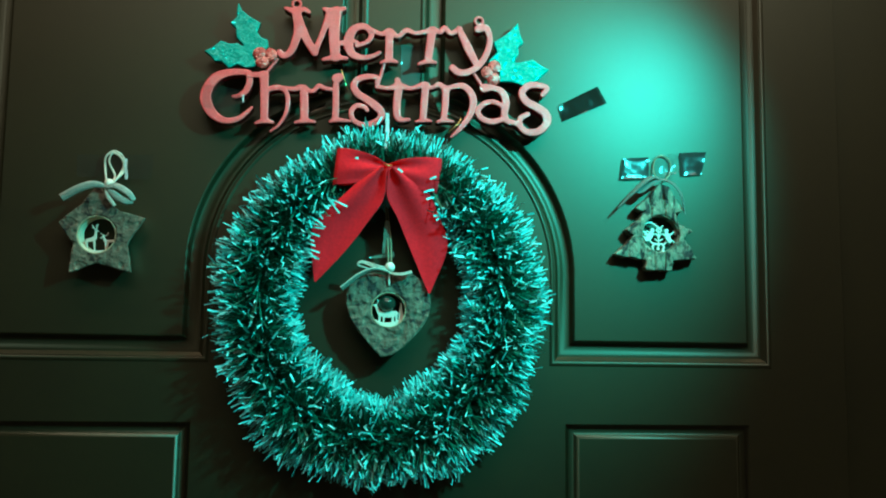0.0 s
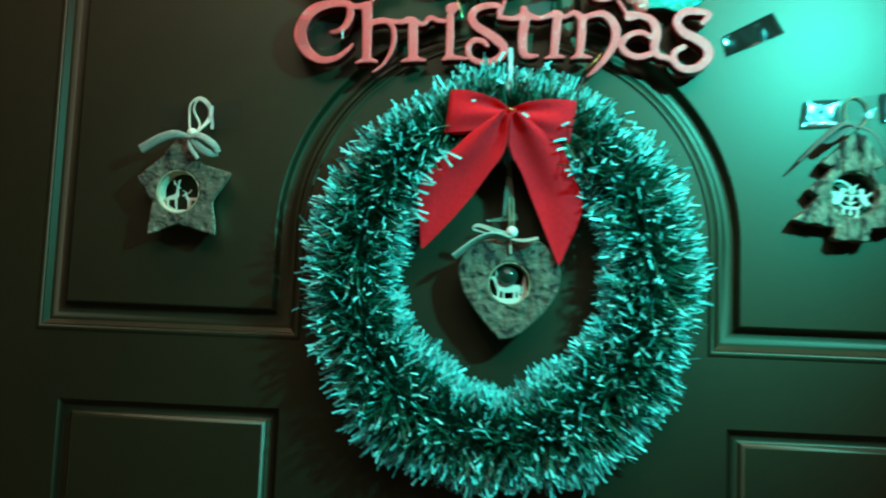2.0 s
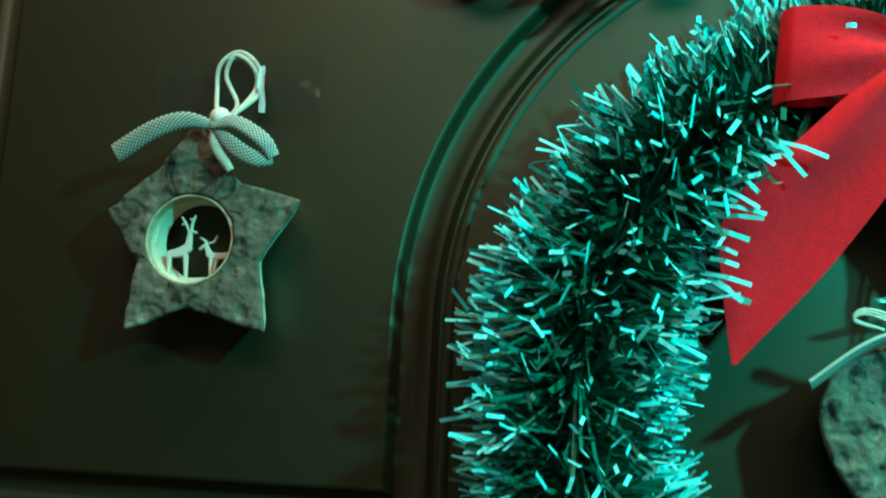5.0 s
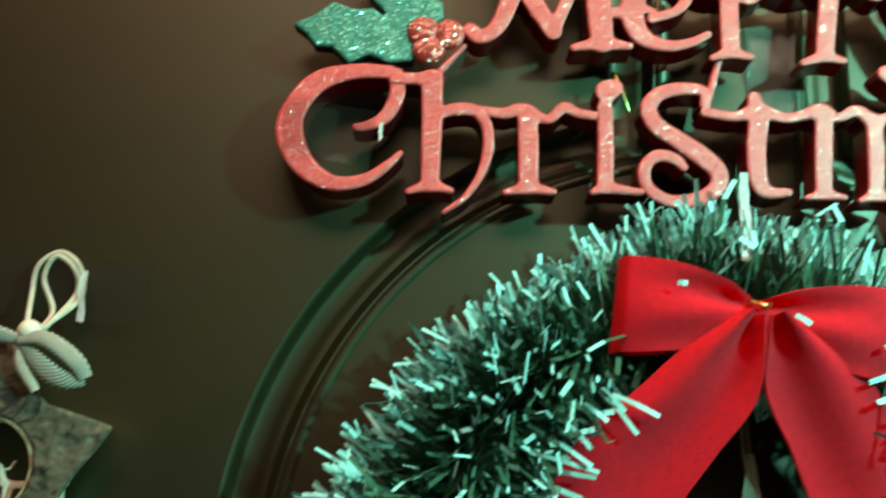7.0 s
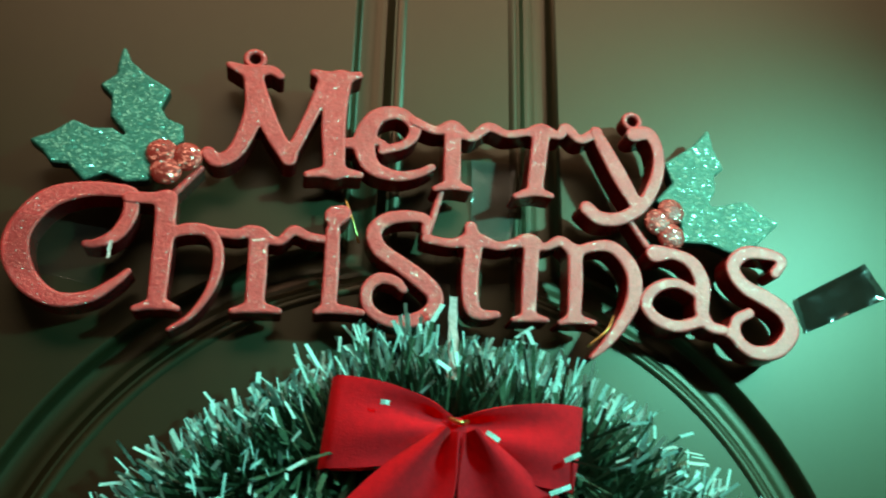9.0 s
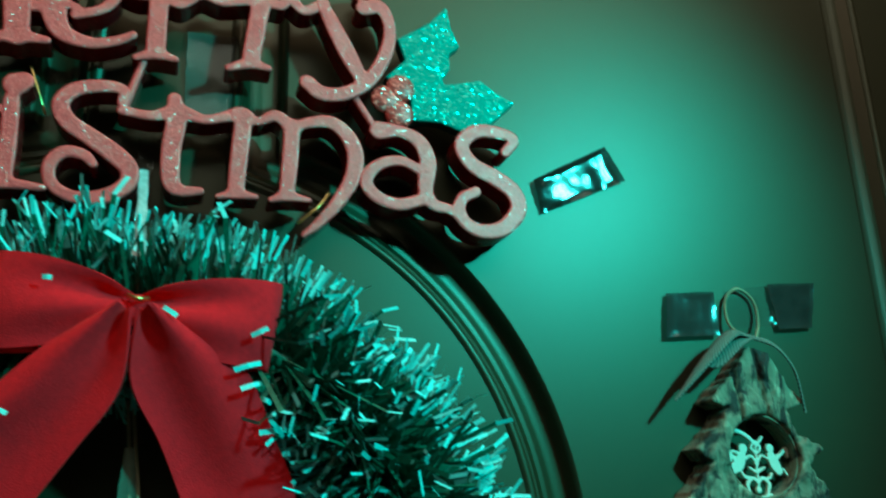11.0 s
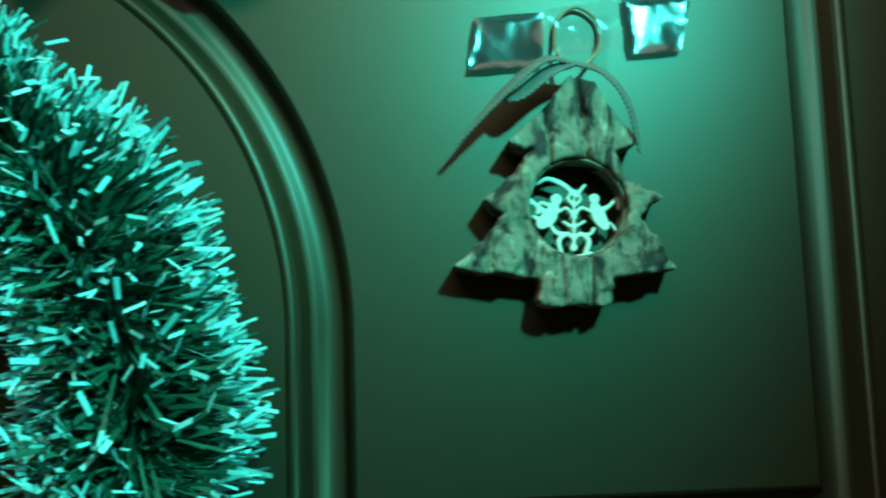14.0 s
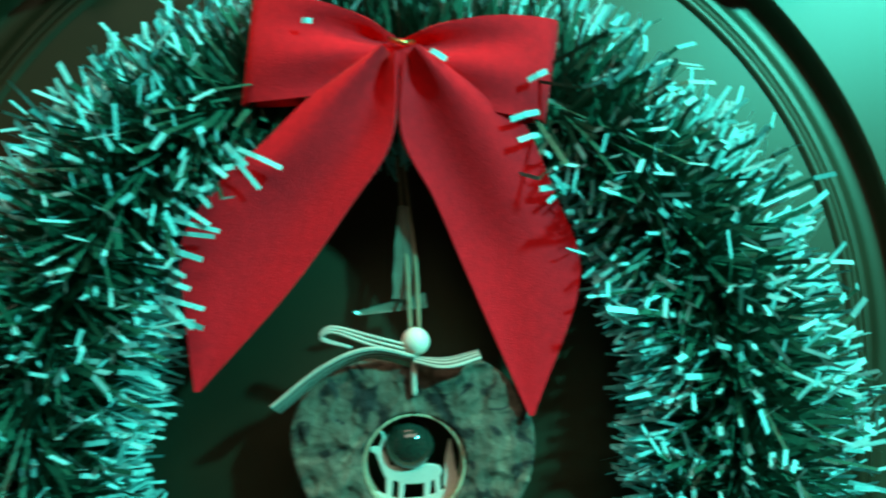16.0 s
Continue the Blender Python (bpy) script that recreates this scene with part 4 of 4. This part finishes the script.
scroll("deer_cutout", [[(-4, -160, 2.2), (2, -161, 3.0), (8, -160.5, 3.0), (11, -160, 2.2)], [(-5, -159, 1.6), (-7.5, -153.5, 1.3), (-9.5, -152.5, 1.0)], [(-7.5, -153, 0.6), (-6, -148.5, 0.5), (-7.5, -146, 0.4)], [(-6.5, -150, 0.4), (-4, -148, 0.4)], [(-10, -168, 2.4), (-2, -172.5, 4.0), (9, -172, 4.0), (17, -167, 2.4)],
        [(-4, -161, 1.2), (-4.5, -170, 0.9)], [(0, -162, 1.0), (-0.5, -170, 0.8)], [(8.5, -162, 1.2), (8, -170, 0.9)], [(11.5, -161, 1.0), (12, -170, 0.8)], [(16, -150, 0.5), (15.8, -157, 1.6), (16.2, -164, 2.6)]], (-0.014, 0.022, 1.324, 1.362), -0.0175, -0.0160, heart, "thin pale deer cut-out", lambda X, Z: d_disc(X, Z, HH[0], HH[1], HH[2] - 0.0004))
keep(heart,
     ball("bead", (0.0045, -0.0255, 1.3832), 0.0046, BEAD, heart, "cream wooden bead"),
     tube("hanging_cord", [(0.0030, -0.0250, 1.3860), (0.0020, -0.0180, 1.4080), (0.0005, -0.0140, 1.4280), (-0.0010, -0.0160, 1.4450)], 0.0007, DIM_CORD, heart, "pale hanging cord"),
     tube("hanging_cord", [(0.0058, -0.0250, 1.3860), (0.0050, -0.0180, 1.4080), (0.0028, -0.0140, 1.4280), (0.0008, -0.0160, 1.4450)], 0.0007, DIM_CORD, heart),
     tube("hanging_cord", [(0.0045, -0.0255, 1.3800), (0.0040, -0.0262, 1.3740), (0.0040, -0.0250, 1.3660)], 0.0010, CORD, heart),
     ribbon("ribbon_tail", [(0.0040, -0.0270, 1.3780), (-0.0100, -0.0300, 1.3800), (-0.0240, -0.0295, 1.3745), (-0.0400, -0.0265, 1.3620)], [0.004, 0.0075, 0.0080, 0.0085], STRIPED, heart, "pale gingham ribbon", lean=1.9),
     ribbon("ribbon_end", [(0.0040, -0.0270, 1.3775), (0.0140, -0.0300, 1.3765), (0.0250, -0.0290, 1.3790)], [0.004, 0.0070, 0.0060], STRIPED, heart, lean=2.2),
     ball("glossy_bead", (0.0025, -0.0150, 1.3490), 0.0085, GLASSY, heart, "dark glossy round bead inside the hole"))
for dz in (0.0, 0.0014, 0.0028):
    keep(heart, tube("ribbon_strand", [(0.0030, -0.0270, 1.3790 + dz), (-0.0100, -0.0290, 1.3825 + dz), (-0.0220, -0.0285, 1.3865 + dz * 0.6), (-0.0255, -0.0275, 1.3840 + dz * 0.3), (-0.0160, -0.0275, 1.3815)], 0.0005, PLAIN_RIBBON, heart))

# tree
tree = thing("tree_ornament", (0.268, -0.004, 1.43), "bark-faced wooden tree ornament with scrollwork cut-out taped to the door", "ornament", "wooden ornaments")
TREE = mm([(270.4, -28), (259, -41), (246.5, -52), (251, -55), (256.5, -54), (246, -66), (236.2, -74), (240, -78), (245, -78), (235, -89), (224.8, -98), (232, -99.5), (255.7, -102.8), (255.3, -113), (281, -113), (281.8, -103.2), (305.5, -100.8), (300, -91), (292.5, -82), (297, -77), (301.8, -74), (288.8, -68), (284.9, -56.5), (294, -53), (286, -43), (277, -29)])
TH = (0.2705, 1.4228, 0.0186)
keep(tree, slab("tree_body", lambda X, Z: np.maximum(d_poly(X, Z, TREE) - 0.0006 + 0.0007 * np.sin(X * 420 + 3 * np.sin(Z * 310)) * np.sin(Z * 530 + 1), -d_disc(X, Z, *TH)), (0.220, 0.311, 1.384, 1.478), 0.0008, -0.0165, -0.0010, [SPLIT_BARK, SPLIT_BARK], tree, bevel=0.0012, relief=lambda x, z: bark_relief(23, 0.0030, 1.8)(x, z) + 0.004 * math.exp(-((x - 0.2745 - 0.1 * (1.45 - z) * (1 if z > 1.43 else 0)) / 0.0009) ** 2) + 0.003 * math.exp(-((x - 0.2620 + 0.05 * (z - 1.42)) / 0.0008) ** 2)))
cut_ring(tree, *TH, -0.0125, -0.0012, SPLIT_BARK)
SCROLLS = [[(263.8, -73.3, 2.2)], [(262.9, -76.4, 2.0), (260.6, -80.2, 2.8), (258.0, -82.2, 2.2)], [(260.0, -78.6, 1.4), (256.2, -75.6, 0.7)], [(257.4, -81.1, 1), (254.9, -79.5, 0.6)], [(256.5, -78.1, 0.8), (257.7, -74.5, 0.6), (261.7, -75.6, 0.8)], [(278.2, -73.3, 2.0)], [(278.4, -76.6, 2.0), (279.9, -80.3, 2.6), (281.8, -83.6, 1.8)], [(280.4, -78.0, 1.2), (284.4, -75.8, 0.6)], [(280.6, -78.5, 0.8), (282.7, -77, 0.5)],
           [(268, -73, 0.6), (270.5, -70.2, 0.6), (273, -73, 0.6), (270.5, -75.5, 0.6), (268, -73, 0.6)], [(270.5, -73.2, 0.5), (269.7, -90.5, 0.6)], [(270.2, -79.8, 1.2)],
           [(257.4, -76.4, 0.5), (253.6, -73.6, 1.0), (252.6, -76.2, 0.5)], [(283.6, -76.2, 0.5), (287, -73.8, 1.0), (287.4, -77.2, 0.5)], [(264.5, -78.0, 0.5), (267.5, -76.6, 0.6), (270.2, -79.8, 0.6)], [(276.6, -78.0, 0.5), (273.2, -76.6, 0.6), (270.2, -79.8, 0.6)], [(266.2, -81.8, 0.5), (269.7, -83.6, 0.7), (274.2, -81.8, 0.5)]]
SCROLLS_B = [[(264.9, -93.4, 0.7), (264.1, -88.8, 0.9), (267.3, -86.4, 0.8), (269.8, -88.5, 0.6)], [(274.1, -93.6, 0.7), (275.4, -89.1, 0.9), (272.4, -86.5, 0.8), (269.8, -88.5, 0.6)], [(269.6, -91.5, 1.4)], [(256.4, -67.3, 0.5), (261.1, -65.3, 0.8), (267.2, -68, 0.9), (271.1, -72.1, 0.7)], [(274.9, -68.1, 0.5), (271.1, -72.1, 0.8)],
             [(261.3, -83.2, 0.6), (263.3, -85.8, 0.8), (267.3, -86.4, 0.7)], [(284, -82.6, 0.5), (286.4, -85.8, 0.5)], [(277.6, -84.6, 0.6), (276, -86.6, 0.6), (272.4, -86.7, 0.7)], [(264, -94, 0.8), (270, -95.2, 0.9), (276, -94, 0.8)]]
scroll("scrollwork_cutout", SCROLLS + SCROLLS_B, (0.250, 0.292, 1.402, 1.444), -0.0075, -0.0060, tree, "thin pale scrollwork cut-out", lambda X, Z: d_disc(X, Z, TH[0], TH[1], TH[2] - 0.0004))
keep(tree,
     ribbon("ribbon_tail", [(0.2720, -0.0124, 1.4775), (0.2600, -0.0155, 1.4780), (0.2450, -0.0167, 1.4660), (0.2270, -0.0143, 1.4470)], [0.004, 0.0065, 0.0060, 0.0015], SHADED_RIBBON, tree, "pale gingham ribbon with shade in its colour", lean=-1.5),
     ribbon("ribbon_end", [(0.2720, -0.0124, 1.4775), (0.2820, -0.0158, 1.4730), (0.2905, -0.0167, 1.4610), (0.2945, -0.0149, 1.4420)], [0.004, 0.0070, 0.0065, 0.0020], SHADED_RIBBON, tree, lean=1.3),
     ribbon("ribbon_loop", [(0.2720, -0.0130, 1.4775), (0.2620, -0.0143, 1.4740), (0.2500, -0.0143, 1.4650), (0.2440, -0.0130, 1.4640)], [0.004, 0.0080, 0.0085, 0.004], SHADED_RIBBON, tree, lean=-1.2),
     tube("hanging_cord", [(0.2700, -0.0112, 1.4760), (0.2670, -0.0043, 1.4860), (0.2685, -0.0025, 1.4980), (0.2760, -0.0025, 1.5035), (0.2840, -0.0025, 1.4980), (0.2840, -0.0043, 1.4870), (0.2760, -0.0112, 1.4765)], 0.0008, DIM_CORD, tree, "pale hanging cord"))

# ---- pieces of clear tape ----


def tape(corners, mat, label, seed, lift=0.0007, curl=0.00042, slope=0.0):
    """A stuck piece of film with slight wrinkles and a torn outline; corners go round, in millimetres."""
    p = [Vector((x / 1000, 0, 1.5 + z / 1000)) for x, z in corners]
    nu, nv = 22, 12
    verts, faces = [], []
    for off in (0, 1):
        for i in range(nu + 1):
            for j in range(nv + 1):
                u, v = i / nu, j / nv
                q = (p[0] * (1 - u) + p[1] * u) * (1 - v) + (p[3] * (1 - u) + p[2] * u) * v
                k = noise.noise(Vector((q.x * 70, seed, q.z * 70))) + 0.25 * noise.noise(Vector((q.x * 240, seed, q.z * 240)))
                edge = max(abs(2 * u - 1) ** 8, abs(2 * v - 1) ** 10)
                y = -0.0006 - lift - curl * (0.5 + k) - 0.0012 * edge * (0.4 + k)
                y -= slope * v
                jx = 0.0006 * noise.noise(Vector((q.x * 500, q.z * 500, seed))) if i in (0, nu) else 0
                verts.append((q.x + jx, min(y, -0.0006) - 0.00012 * off, q.z))
    m = (nu + 1) * (nv + 1)
    for i in range(nu):
        for j in range(nv):
            a, b = i * (nv + 1) + j, (i + 1) * (nv + 1) + j
            faces += [[a, b, b + 1, a + 1], [m + a, m + a + 1, m + b + 1, m + b]]
    ob = mesh_object("adhesive_tape", verts, faces, [mat], smooth=[True] * len(faces))
    return tagged(ob, label, "tape", "pieces of tape")


tape([(171, 51.8), (210.4, 72.6), (219.9, 55.7), (174.5, 35.3)], TAPE, "glossy dark-looking clear tape strip beside the letter sign", 1.3)
tape([(236, -0.4), (263, 1.7), (262, -20), (233, -22)], CREASED, "glossy clear tape piece holding the tree ornament", 2.1, slope=0.0016)
tape([(294.3, 7), (322.8, 9), (316.8, -14.5), (296.5, -16)], CREASED, "glossy clear tape piece holding the tree ornament", 5.7, slope=0.0011)
tape([(264, 0.5), (292, 5), (291, -16), (264, -18)], CLEAR, "clear wrinkled tape over the hanging cord", 8.2, lift=0.006, curl=0.0012)
tape([(-292, -15), (-221, -13), (-223, -37), (-291, -36)], CLEAR, "clear tape strip over the star's cord", 9.4, lift=0.0055, curl=0.001)
tape([(-247.2, -18), (-244.8, -18), (-244.2, -37.5), (-247.0, -37)], GLINT_TAPE, "fold of clear tape beside the cord, its glint painted white", 10.9, lift=0.0075, curl=0.0016)
tape([(11.5, 107), (32.6, 107), (31, 58), (12.5, 60)], PALE, "clear tape strip behind the letter sign", 4.4)
tape([(-5, 60), (1.5, 60), (2, -5), (-4.5, -5)], CLEAR, "clear tape strip hanging above the wreath", 6.6, lift=0.004, curl=0.0012)
tape([(-176, 54), (-140, 50), (-141, 26), (-176, 32)], CLEAR, "clear tape strip over the letter sign", 12.3, lift=0.0185, curl=0.0005)
tape([(-1, -72), (2.5, -72), (5, -103), (-3, -103)], MILKY, "milky clear tape sleeve round the heart's cord", 13.1, lift=0.0165, curl=0.0015)
tape([(-16, -107), (8, -101), (9, -106), (-14, -108.5)], MILKY, "clear tape piece on the heart's cord", 14.2, lift=0.015, curl=0.002)
tape([(-2.4, 30), (0.6, 30), (1.8, -4), (-2.8, -4)], GLINT_TAPE, "clear tape strip hanging over the letter sign, its glint painted white", 16.5, lift=0.027, curl=0.0014)
tape([(-138.3, 45), (-137.2, 45), (-137.2, 38), (-138.4, 37)], GLINT_TAPE, "fold of clear tape on the letter sign, its glint painted white", 18.1, lift=0.0195, curl=0.0012)
